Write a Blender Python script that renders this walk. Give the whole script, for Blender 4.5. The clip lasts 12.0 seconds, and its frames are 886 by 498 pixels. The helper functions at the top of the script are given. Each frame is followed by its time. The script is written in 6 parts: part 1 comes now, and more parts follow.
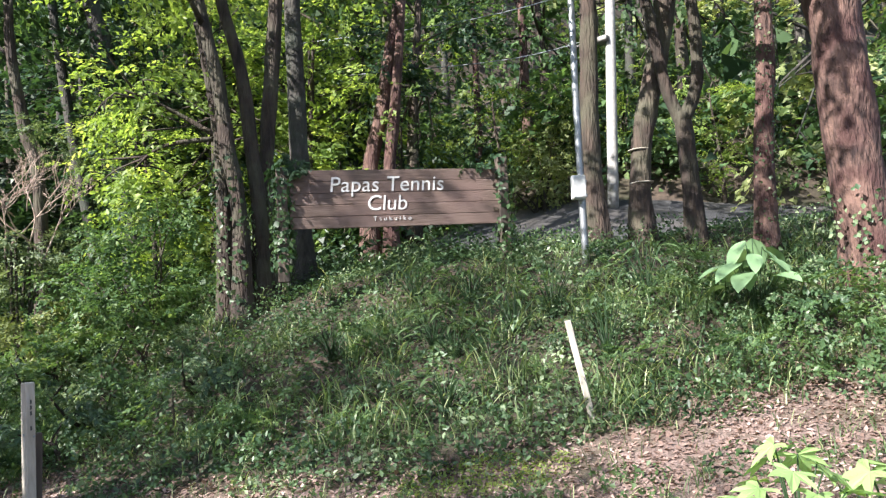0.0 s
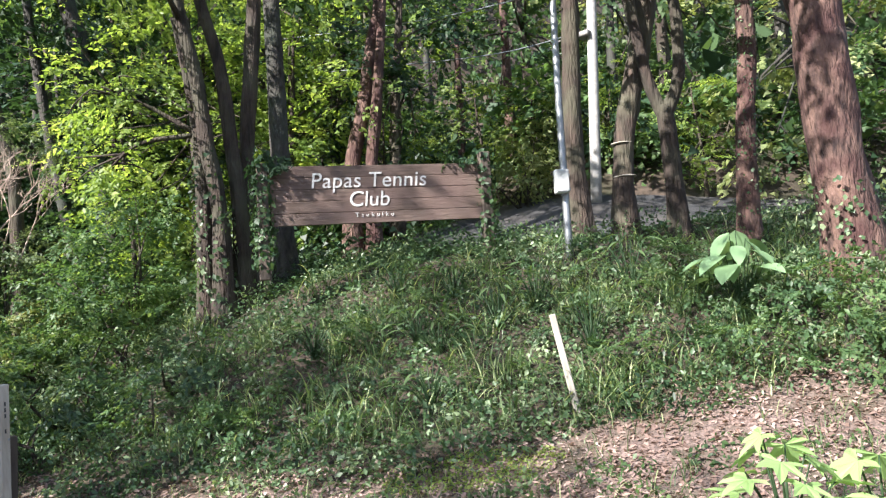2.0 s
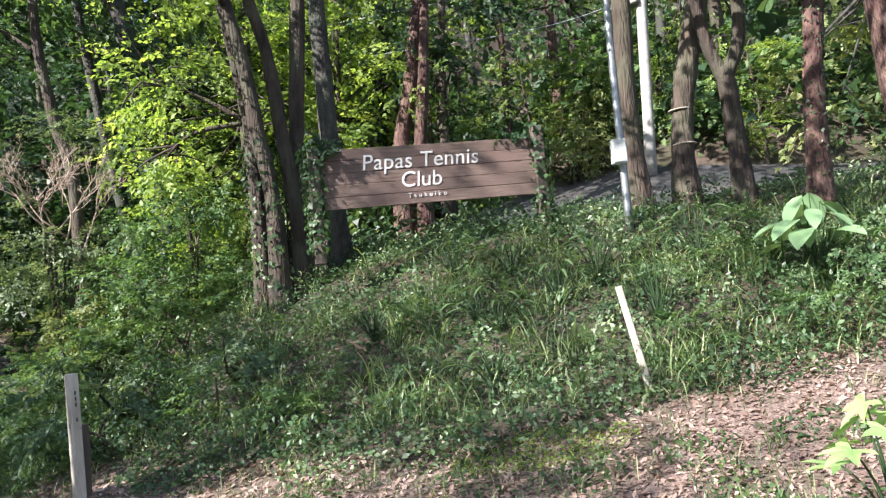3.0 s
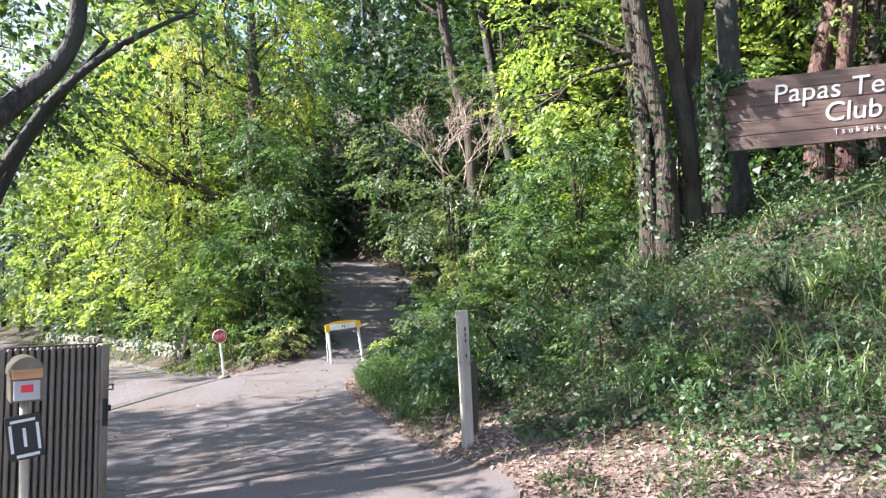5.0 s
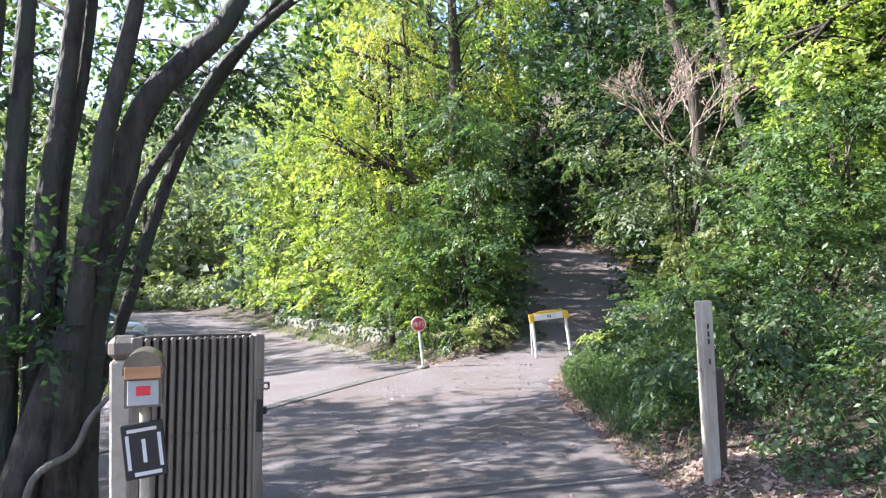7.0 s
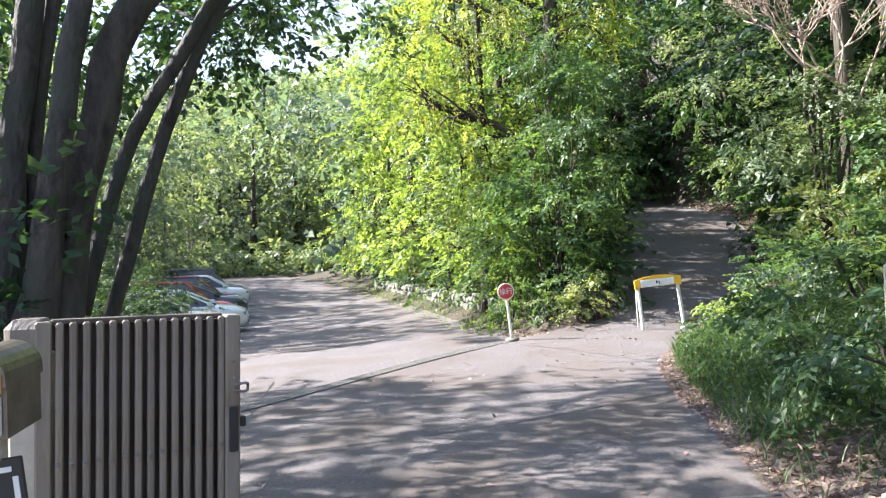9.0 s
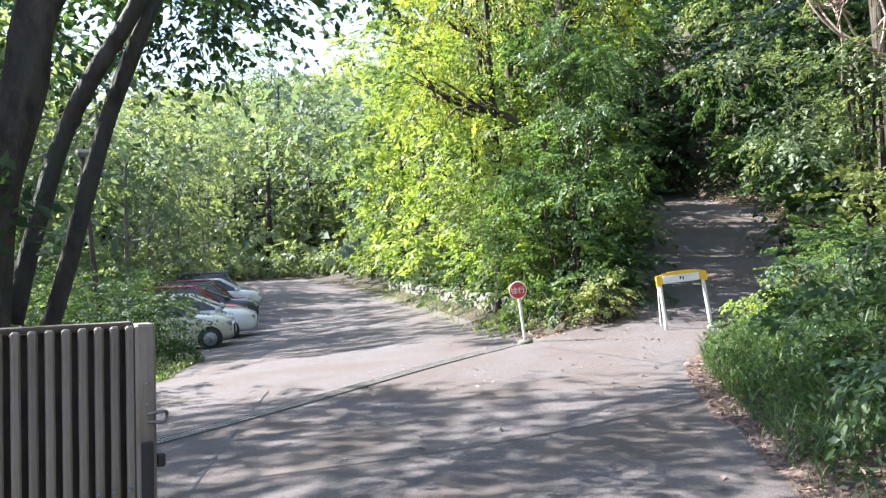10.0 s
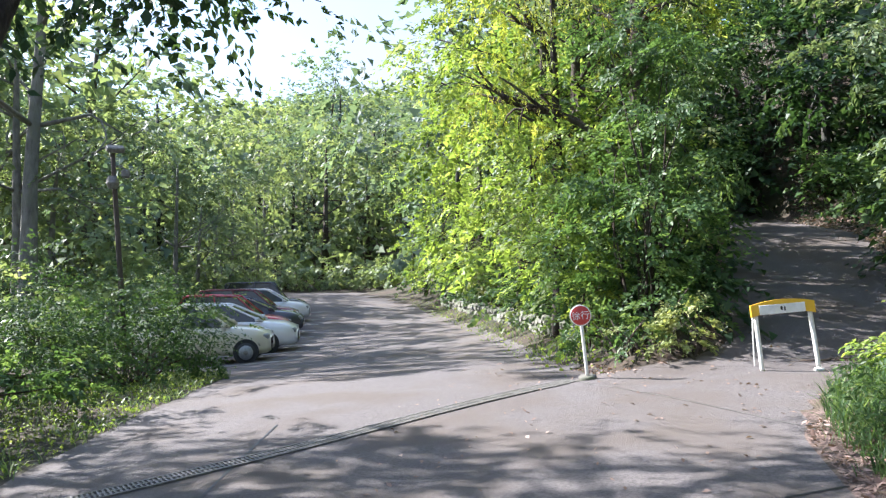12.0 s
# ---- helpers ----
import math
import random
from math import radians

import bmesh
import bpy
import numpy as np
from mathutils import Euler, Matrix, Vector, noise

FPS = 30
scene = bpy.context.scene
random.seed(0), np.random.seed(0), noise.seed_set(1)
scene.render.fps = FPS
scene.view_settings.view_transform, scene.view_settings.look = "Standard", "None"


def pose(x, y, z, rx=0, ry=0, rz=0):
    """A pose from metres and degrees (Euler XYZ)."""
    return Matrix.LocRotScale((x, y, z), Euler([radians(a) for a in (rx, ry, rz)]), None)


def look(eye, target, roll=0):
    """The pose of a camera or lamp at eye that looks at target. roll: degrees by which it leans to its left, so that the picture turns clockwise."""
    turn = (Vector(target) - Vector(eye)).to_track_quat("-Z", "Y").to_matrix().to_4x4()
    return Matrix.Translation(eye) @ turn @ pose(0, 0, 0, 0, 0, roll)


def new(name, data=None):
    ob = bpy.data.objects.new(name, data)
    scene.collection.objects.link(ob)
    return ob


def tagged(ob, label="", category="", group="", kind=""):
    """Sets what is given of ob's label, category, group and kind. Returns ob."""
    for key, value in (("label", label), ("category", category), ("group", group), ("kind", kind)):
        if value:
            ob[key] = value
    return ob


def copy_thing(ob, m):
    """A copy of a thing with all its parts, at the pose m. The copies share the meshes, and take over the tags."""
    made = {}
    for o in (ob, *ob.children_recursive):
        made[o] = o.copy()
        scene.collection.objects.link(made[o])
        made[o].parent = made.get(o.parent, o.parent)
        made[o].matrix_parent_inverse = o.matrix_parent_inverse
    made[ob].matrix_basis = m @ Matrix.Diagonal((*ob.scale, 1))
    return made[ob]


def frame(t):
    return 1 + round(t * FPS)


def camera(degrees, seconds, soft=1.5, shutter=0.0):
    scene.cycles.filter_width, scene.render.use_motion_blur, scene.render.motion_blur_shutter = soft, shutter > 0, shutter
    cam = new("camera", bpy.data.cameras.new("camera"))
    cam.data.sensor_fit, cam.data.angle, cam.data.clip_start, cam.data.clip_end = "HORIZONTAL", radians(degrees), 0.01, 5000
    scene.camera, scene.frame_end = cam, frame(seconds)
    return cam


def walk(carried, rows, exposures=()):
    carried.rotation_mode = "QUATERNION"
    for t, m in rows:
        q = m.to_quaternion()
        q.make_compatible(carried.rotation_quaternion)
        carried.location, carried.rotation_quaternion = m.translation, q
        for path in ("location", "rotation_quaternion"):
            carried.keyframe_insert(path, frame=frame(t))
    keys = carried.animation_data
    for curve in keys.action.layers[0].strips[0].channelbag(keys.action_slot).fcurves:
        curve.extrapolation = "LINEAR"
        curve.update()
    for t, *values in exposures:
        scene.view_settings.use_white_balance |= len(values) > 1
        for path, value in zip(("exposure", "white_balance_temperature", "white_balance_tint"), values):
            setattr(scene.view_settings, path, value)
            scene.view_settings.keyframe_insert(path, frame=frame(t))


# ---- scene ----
cam = camera(62.4, 12.0, soft=1.3)
PATH = [
    (0, (-0.781, 0.665, 1.896), (0.668, 2.03, 2.09), -2.8),
    (0.5, (-0.745, 0.671, 1.895), (0.723, 2.017, 2.085), -2.1),
    (1, (-0.724, 0.674, 1.892), (0.742, 2.02, 2.09), -2.3),
    (1.5, (-0.717, 0.683, 1.885), (0.754, 2.023, 2.084), -2.7),
    (2, (-0.716, 0.712, 1.873), (0.763, 2.046, 2.059), -3.5),
    (2.5, (-0.699, 0.788, 1.855), (0.759, 2.146, 2.022), -4.4),
    (4.5, (-0.469, 1.416, 1.7), (0.306, 3.253, 1.845), -3.1),
    (5, (-0.413, 1.624, 1.707), (0.106, 3.552, 1.82), -1.6),
    (5.5, (-0.386, 1.937, 1.697), (0.066, 3.883, 1.797), -2.6),
    (6, (-0.307, 2.266, 1.678), (0.023, 4.239, 1.721), -0.5),
    (6.5, (-0.279, 2.614, 1.684), (-0.175, 4.608, 1.799), -2.3),
    (7, (-0.199, 2.957, 1.673), (-0.239, 4.954, 1.768), -1.1),
    (9, (0.004, 4.416, 1.641), (-0.324, 6.388, 1.645), -1.6),
    (9.5, (0.023, 4.776, 1.63), (-0.317, 6.747, 1.593), -1.6),
    (10, (0.039, 5.143, 1.591), (-0.337, 7.108, 1.597), -2.5),
    (10.5, (0.036, 5.517, 1.595), (-0.292, 7.487, 1.693), -2.2),
    (11, (0.0, 5.901, 1.594), (-0.28, 7.877, 1.728), -1.9),
    (11.5, (-0.061, 6.303, 1.572), (-0.38, 8.275, 1.665), -1.0),
    (12, (-0.168, 6.688, 1.544), (-0.695, 8.617, 1.602), -0.5),
]
walk(cam, [(t, look(eye, target, roll)) for t, eye, target, roll in PATH], [(0, 1.75, 6000, 15), (2.7, 1.79, 6000, 15), (4.5, 2.2, 5950, 18), (7.0, 2.2, 5800, 20), (9.5, 2.28, 5900, 16), (12, 1.94, 5750, 15)])


# ---- light ----
SUN = Vector((-0.82, 0.12, 0.58)).normalized()
world = bpy.data.worlds.new("sky")
scene.world = world
world.use_nodes = True
wn, wl = world.node_tree.nodes, world.node_tree.links
sky = wn.new("ShaderNodeTexSky")
sky.sky_type, sky.sun_disc = "NISHITA", False
sky.sun_elevation, sky.sun_rotation = math.asin(SUN.z), math.atan2(SUN.x, SUN.y)
cloud, cramp, cmix = wn.new("ShaderNodeTexNoise"), wn.new("ShaderNodeValToRGB"), wn.new("ShaderNodeMix")
cloud.inputs["Scale"].default_value, cloud.inputs["Detail"].default_value = 2.6, 7
cramp.color_ramp.elements[0].position, cramp.color_ramp.elements[1].position = 0.42, 0.66
cmix.data_type = "RGBA"
cmix.inputs[7].default_value = (2.5, 2.68, 3.0, 1)
wcoord = wn.new("ShaderNodeTexCoord")
wl.new(wcoord.outputs["Generated"], cloud.inputs["Vector"])
wl.new(cloud.outputs["Fac"], cramp.inputs["Fac"])
wl.new(cramp.outputs["Color"], cmix.inputs[0])
wl.new(sky.outputs["Color"], cmix.inputs[6])
wl.new(cmix.outputs[2], wn["Background"].inputs["Color"])
wn["Background"].inputs["Strength"].default_value = 0.105
sun = new("sun", bpy.data.lights.new("sun", "SUN"))
sun.data.energy, sun.data.angle, sun.data.color = 5.0, radians(0.6), (1.0, 0.93, 0.8)
sun.matrix_world = look((0, 0, 30), Vector((0, 0, 30)) - SUN)


# ---- materials ----
def surface(name, dark, light, scale=6.0, rough=0.8, bump=0.3, fine=60.0, metal=0.0, deep=0.02, patch=None, patch_scale=0.6, stretch=(1, 1, 1), vary=0.0):
    """A worn surface: two colours by grain, a third in large patches, and fine relief."""
    m = bpy.data.materials.new(name)
    m.use_nodes = True
    n, l = m.node_tree.nodes, m.node_tree.links
    p = n["Principled BSDF"]
    co, mp = n.new("ShaderNodeTexCoord"), n.new("ShaderNodeMapping")
    mp.inputs["Scale"].default_value = stretch
    l.new(co.outputs["Object"], mp.inputs["Vector"])
    a = n.new("ShaderNodeTexNoise")
    a.inputs["Scale"].default_value, a.inputs["Detail"].default_value, a.inputs["Roughness"].default_value = scale, 8, 0.65
    l.new(mp.outputs["Vector"], a.inputs["Vector"])
    r = n.new("ShaderNodeValToRGB")
    r.color_ramp.elements[0].position, r.color_ramp.elements[1].position = 0.35, 0.68
    r.color_ramp.elements[0].color, r.color_ramp.elements[1].color = (*dark, 1), (*light, 1)
    l.new(a.outputs["Fac"], r.inputs["Fac"])
    out = r.outputs["Color"]
    if patch:
        b, br, mx = n.new("ShaderNodeTexNoise"), n.new("ShaderNodeValToRGB"), n.new("ShaderNodeMix")
        b.inputs["Scale"].default_value, b.inputs["Detail"].default_value = patch_scale, 5
        br.color_ramp.elements[0].position, br.color_ramp.elements[1].position = 0.45, 0.62
        mx.data_type = "RGBA"
        mx.inputs[7].default_value = (*patch, 1)
        l.new(co.outputs["Object"], b.inputs["Vector"])
        l.new(b.outputs["Fac"], br.inputs["Fac"])
        l.new(br.outputs["Color"], mx.inputs[0])
        l.new(out, mx.inputs[6])
        out = mx.outputs[2]
    if vary:
        oi, hs, mr = n.new("ShaderNodeObjectInfo"), n.new("ShaderNodeHueSaturation"), n.new("ShaderNodeMapRange")
        mr.inputs["To Min"].default_value, mr.inputs["To Max"].default_value = 1 - vary, 1 + vary
        l.new(oi.outputs["Random"], mr.inputs["Value"])
        l.new(mr.outputs["Result"], hs.inputs["Value"])
        l.new(out, hs.inputs["Color"])
        out = hs.outputs["Color"]
    l.new(out, p.inputs["Base Color"])
    p.inputs["Roughness"].default_value, p.inputs["Metallic"].default_value = rough, metal
    f, bp = n.new("ShaderNodeTexNoise"), n.new("ShaderNodeBump")
    f.inputs["Scale"].default_value, f.inputs["Detail"].default_value = fine, 4
    l.new(mp.outputs["Vector"], f.inputs["Vector"])
    bp.inputs["Strength"].default_value, bp.inputs["Distance"].default_value = bump, deep
    l.new(f.outputs["Fac"], bp.inputs["Height"])
    l.new(bp.outputs["Normal"], p.inputs["Normal"])
    return m


def plain(name, colour, rough=0.5, metal=0.0, coat=0.0):
    m = bpy.data.materials.new(name)
    m.use_nodes = True
    n, l = m.node_tree.nodes, m.node_tree.links
    p = n["Principled BSDF"]
    a, r = n.new("ShaderNodeTexNoise"), n.new("ShaderNodeMapRange")
    a.inputs["Scale"].default_value, a.inputs["Detail"].default_value = 9.0, 6
    r.inputs["To Min"].default_value, r.inputs["To Max"].default_value = rough * 0.8, min(1, rough * 1.25)
    l.new(a.outputs["Fac"], r.inputs["Value"])
    l.new(r.outputs["Result"], p.inputs["Roughness"])
    p.inputs["Base Color"].default_value = (*colour, 1)
    p.inputs["Metallic"].default_value, p.inputs["Coat Weight"].default_value = metal, coat
    return m


def leafy(name, dark, light, third, through_part=0.4, rough=0.48):
    """Leaves: each has its own tone, the light shines partly through."""
    m = bpy.data.materials.new(name)
    m.use_nodes = True
    n, l = m.node_tree.nodes, m.node_tree.links
    p, out = n["Principled BSDF"], n["Material Output"]
    at, r = n.new("ShaderNodeAttribute"), n.new("ShaderNodeValToRGB")
    at.attribute_name = "tone"
    e = r.color_ramp.elements
    e[0].color, e[1].color = (*dark, 1), (*third, 1)
    mid = e.new(0.62)
    mid.color = (*light, 1)
    l.new(at.outputs["Fac"], r.inputs["Fac"])
    hs, oi, mr = n.new("ShaderNodeHueSaturation"), n.new("ShaderNodeObjectInfo"), n.new("ShaderNodeMapRange")
    mr.inputs["To Min"].default_value, mr.inputs["To Max"].default_value = 0.8, 1.2
    l.new(oi.outputs["Random"], mr.inputs["Value"])
    l.new(mr.outputs["Result"], hs.inputs["Value"])
    l.new(r.outputs["Color"], hs.inputs["Color"])
    l.new(hs.outputs["Color"], p.inputs["Base Color"])
    p.inputs["Roughness"].default_value = rough
    p.inputs["Specular IOR Level"].default_value = 0.4
    t, mx, br = n.new("ShaderNodeBsdfTranslucent"), n.new("ShaderNodeMixShader"), n.new("ShaderNodeMix")
    br.data_type, br.blend_type = "RGBA", "MULTIPLY"
    br.inputs[0].default_value = 1.0
    br.inputs[7].default_value = (1.85, 1.8, 0.9, 1)
    l.new(hs.outputs["Color"], br.inputs[6])
    l.new(br.outputs[2], t.inputs["Color"])
    mx.inputs[0].default_value = through_part
    l.new(p.outputs["BSDF"], mx.inputs[1])
    l.new(t.outputs["BSDF"], mx.inputs[2])
    l.new(mx.outputs["Shader"], out.inputs["Surface"])
    return m


M = {
    "asphalt": surface("asphalt", (0.1, 0.089, 0.088), (0.19, 0.171, 0.17), 38, 0.9, 0.7, 140, patch=(0.125, 0.104, 0.092), patch_scale=0.75),
    # upper road: base colours darkened to stand for the shade over it
    "shaded_asphalt": surface("shaded_asphalt", (0.032, 0.033, 0.036), (0.06, 0.06, 0.063), 50, 0.9, 0.5, 160, patch=(0.07, 0.064, 0.06), patch_scale=0.7),
    "soil": surface("soil", (0.028, 0.021, 0.015), (0.095, 0.068, 0.049), 9, 0.95, 0.9, 40, patch=(0.035, 0.036, 0.018), patch_scale=0.9),
    "leaf_mould": surface("leaf_mould", (0.06, 0.042, 0.034), (0.3, 0.215, 0.185), 28, 0.95, 1.0, 45, deep=0.03, patch=(0.1, 0.08, 0.055), patch_scale=1.6),
    "pale_bark": surface("pale_bark", (0.10, 0.095, 0.085), (0.26, 0.25, 0.22), 8, 0.88, 0.9, 30, deep=0.03, patch=(0.14, 0.14, 0.11), patch_scale=2.0, stretch=(1, 1, 0.4)),
    "bark": surface("bark", (0.014, 0.01, 0.008), (0.085, 0.06, 0.046), 9, 0.9, 1.0, 26, deep=0.06, patch=(0.075, 0.07, 0.047), patch_scale=1.6, stretch=(1, 1, 0.18), vary=0.25),
    "red_bark": surface("red_bark", (0.022, 0.011, 0.01), (0.2, 0.118, 0.092), 9, 0.85, 1.0, 24, deep=0.07, patch=(0.06, 0.026, 0.023), patch_scale=2.6, stretch=(1, 1, 0.3)),
    "grey_bark": surface("grey_bark", (0.016, 0.014, 0.013), (0.08, 0.072, 0.062), 11, 0.88, 0.9, 30, deep=0.035, patch=(0.045, 0.052, 0.04), patch_scale=2.0, stretch=(1, 1, 0.4)),
    "dead_wood": surface("dead_wood", (0.24, 0.17, 0.135), (0.46, 0.36, 0.3), 12, 0.85, 0.4, 40),
    "board": surface("sign_wood", (0.085, 0.056, 0.044), (0.20, 0.145, 0.12), 5, 0.8, 0.5, 30, patch=(0.15, 0.10, 0.085), patch_scale=1.3, stretch=(0.35, 1, 5), vary=0.14),
    "post_wood": surface("post_wood", (0.30, 0.27, 0.22), (0.52, 0.48, 0.41), 8, 0.8, 0.4, 30, stretch=(1, 1, 0.2)),
    "gate_wood": surface("gate_wood", (0.135, 0.11, 0.08), (0.31, 0.265, 0.2), 7, 0.72, 0.4, 40, patch=(0.2, 0.175, 0.145), patch_scale=3, stretch=(1, 1, 0.15), vary=0.15),
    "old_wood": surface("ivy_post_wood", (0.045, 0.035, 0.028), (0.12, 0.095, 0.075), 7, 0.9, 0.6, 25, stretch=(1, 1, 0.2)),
    "concrete": surface("concrete", (0.27, 0.265, 0.25), (0.4, 0.39, 0.375), 10, 0.85, 0.3, 60),
    "stone": surface("stone", (0.13, 0.125, 0.11), (0.30, 0.285, 0.255), 6, 0.9, 0.7, 30, patch=(0.14, 0.16, 0.10), patch_scale=2, vary=0.25),
    "steel": surface("galvanised_steel", (0.24, 0.255, 0.265), (0.37, 0.385, 0.395), 14, 0.45, 0.08, 60, metal=0.7),
    "drain": surface("drain_steel", (0.16, 0.15, 0.14), (0.30, 0.29, 0.27), 20, 0.6, 0.2, 60, metal=0.6),
    "grey_box": surface("grey_box_paint", (0.42, 0.43, 0.42), (0.52, 0.53, 0.52), 8, 0.6, 0.08, 50),
    "white_paint": surface("white_paint", (0.66, 0.66, 0.63), (0.82, 0.82, 0.79), 10, 0.6, 0.1, 60),
    "line_paint": surface("road_line_paint", (0.45, 0.45, 0.43), (0.75, 0.75, 0.72), 30, 0.8, 0.3, 120),
    "yellow": surface("yellow_plastic", (0.75, 0.42, 0.02), (0.85, 0.52, 0.04), 7, 0.45, 0.05, 50),
    "red": surface("red_sign_paint", (0.42, 0.035, 0.03), (0.52, 0.06, 0.05), 9, 0.5, 0.05, 50),
    "bright_red": plain("red_label", (0.75, 0.04, 0.05), 0.5),
    "letter": surface("letter_paint", (0.62, 0.60, 0.58), (0.80, 0.78, 0.76), 12, 0.7, 0.1, 50),
    "black": plain("black_paint", (0.02, 0.022, 0.022), 0.45),
    "bronze": surface("mailbox_metal", (0.13, 0.115, 0.085), (0.24, 0.21, 0.16), 9, 0.4, 0.1, 40, metal=0.5),
    "orange_wood": surface("mailbox_wood", (0.38, 0.19, 0.08), (0.55, 0.30, 0.14), 8, 0.5, 0.2, 40, stretch=(0.3, 1, 3)),
    "tan": surface("tan_render", (0.40, 0.36, 0.28), (0.52, 0.47, 0.38), 9, 0.85, 0.25, 60),
    "litter": leafy("dead_leaves", (0.14, 0.09, 0.072), (0.32, 0.225, 0.19), (0.5, 0.385, 0.35), 0.1, 0.8),
    "leaf_mid": leafy("green_leaves", (0.036, 0.072, 0.031), (0.082, 0.148, 0.056), (0.18, 0.245, 0.1)),
    "leaf_lime": leafy("lime_leaves", (0.09, 0.15, 0.036), (0.2, 0.28, 0.07), (0.38, 0.44, 0.15), 0.5),
    "leaf_hedge": leafy("hedge_leaves", (0.02, 0.045, 0.02), (0.05, 0.095, 0.034), (0.125, 0.185, 0.07), 0.3, 0.72),
    "leaf_silver": leafy("grey_green_leaves", (0.06, 0.095, 0.05), (0.135, 0.18, 0.1), (0.28, 0.32, 0.2), 0.3),
    "leaf_gold": leafy("feathery_leaves", (0.15, 0.19, 0.035), (0.27, 0.3, 0.055), (0.4, 0.4, 0.1), 0.45),
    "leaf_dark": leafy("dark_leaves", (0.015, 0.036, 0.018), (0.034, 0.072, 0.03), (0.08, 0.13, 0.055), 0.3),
    "leaf_cover": leafy("cover_leaves", (0.018, 0.04, 0.02), (0.07, 0.128, 0.056), (0.27, 0.33, 0.2), 0.3, 0.42),
    # the next two are paled and blued: distance haze put into the colour
    "leaf_hazed": leafy("hazed_leaves", (0.1, 0.145, 0.085), (0.175, 0.23, 0.125), (0.29, 0.33, 0.19), 0.4, 0.55),
    "leaf_hill_hazed": leafy("hazed_hill_leaves", (0.08, 0.13, 0.105), (0.135, 0.195, 0.15), (0.22, 0.285, 0.21), 0.35, 0.55),
    "leaf_pale": leafy("pale_leaves", (0.10, 0.14, 0.05), (0.21, 0.25, 0.10), (0.36, 0.38, 0.19), 0.35, 0.5),
    "grass": leafy("grass_blades", (0.04, 0.075, 0.03), (0.115, 0.18, 0.075), (0.36, 0.4, 0.22), 0.35, 0.42),
    "pale_leaf": leafy("glossy_leaves", (0.12, 0.21, 0.1), (0.21, 0.33, 0.17), (0.34, 0.46, 0.28), 0.2, 0.3),
    "big_leaf": leafy("broad_leaves", (0.14, 0.26, 0.09), (0.22, 0.36, 0.13), (0.34, 0.46, 0.2), 0.35, 0.35),
}


# ---- mesh helpers ----
def mesh_of(name, verts, faces, mat, even=False):
    me = bpy.data.meshes.new(name)
    me.from_pydata([tuple(v) for v in verts], [], [tuple(f) for f in faces])
    me.materials.append(mat)
    if even:
        me.shade_smooth()
    me.update()
    return me


def part(name, me, parent=None, m=None):
    ob = new(name, me)
    ob.parent = parent
    if m is not None:
        ob.matrix_basis = m
    return ob


def join(*chunks):
    verts, faces = [], []
    for v, f in chunks:
        k = len(verts)
        verts += [tuple(p) for p in v]
        faces += [tuple(i + k for i in q) for q in f]
    return verts, faces


def block(x0, x1, y0, y1, z0, z1, bevel=0.006):
    """A box with chamfered edges."""
    bm = bmesh.new()
    bmesh.ops.create_cube(bm, size=1)
    for v in bm.verts:
        v.co = Vector(((x0 + x1) / 2 + v.co.x * (x1 - x0), (y0 + y1) / 2 + v.co.y * (y1 - y0), (z0 + z1) / 2 + v.co.z * (z1 - z0)))
    if bevel:
        bmesh.ops.bevel(bm, geom=list(bm.edges), offset=bevel, segments=1, affect="EDGES", profile=0.5)
    bm.verts.index_update()
    res = [tuple(v.co) for v in bm.verts], [tuple(v.index for v in f.verts) for f in bm.faces]
    bm.free()
    return res


def moved(chunk, m):
    return [tuple(m @ Vector(v)) for v in chunk[0]], chunk[1]


def curve_points(pts, k=5):
    """Points along a smooth line through pts (Catmull-Rom)."""
    p = [Vector(v) for v in pts]
    p = [p[0] * 2 - p[1]] + p + [p[-1] * 2 - p[-2]]
    out = []
    for i in range(1, len(p) - 2):
        for j in range(k):
            t = j / k
            a, b, c, d = p[i - 1:i + 3]
            out.append(0.5 * ((2 * b) + (c - a) * t + (2 * a - 5 * b + 4 * c - d) * t * t + (3 * b - a - 3 * c + d) * t ** 3))
    return out + [p[-2]]


def tube(pts, radii, sides=8, rough=0.0, seed=0, k=5, flare=0.0):
    """A tube along a smooth line; radii are spread over its length, rough makes it uneven."""
    line = curve_points(pts, k)
    rr = np.interp(np.linspace(0, 1, len(line)), np.linspace(0, 1, len(radii)), radii)
    verts, faces = [], []
    up = Vector((0.3, 0.9, 0.1))
    for i, c in enumerate(line):
        d = (line[min(i + 1, len(line) - 1)] - line[max(i - 1, 0)]).normalized()
        a = d.cross(up)
        a = a.normalized() if a.length > 1e-3 else Vector((1, 0, 0))
        b = d.cross(a)
        for s in range(sides):
            w = 2 * math.pi * s / sides
            dirv = a * math.cos(w) + b * math.sin(w)
            r = rr[i]
            if rough:
                r *= 1 + rough * noise.noise(Vector((math.cos(w) * 1.3, math.sin(w) * 1.3, i * 0.35 + seed)))
            if flare and i < 5:
                r *= 1 + flare * (1 - i / 5) ** 2 * (1 + 0.5 * math.sin(w * 3 + seed))
            verts.append(c + dirv * r)
    n = len(line)
    for i in range(n - 1):
        for s in range(sides):
            t = (s + 1) % sides
            faces.append((i * sides + s, i * sides + t, (i + 1) * sides + t, (i + 1) * sides + s))
    faces.append(tuple(range(sides))[::-1])
    faces.append(tuple((n - 1) * sides + s for s in range(sides)))
    return verts, faces


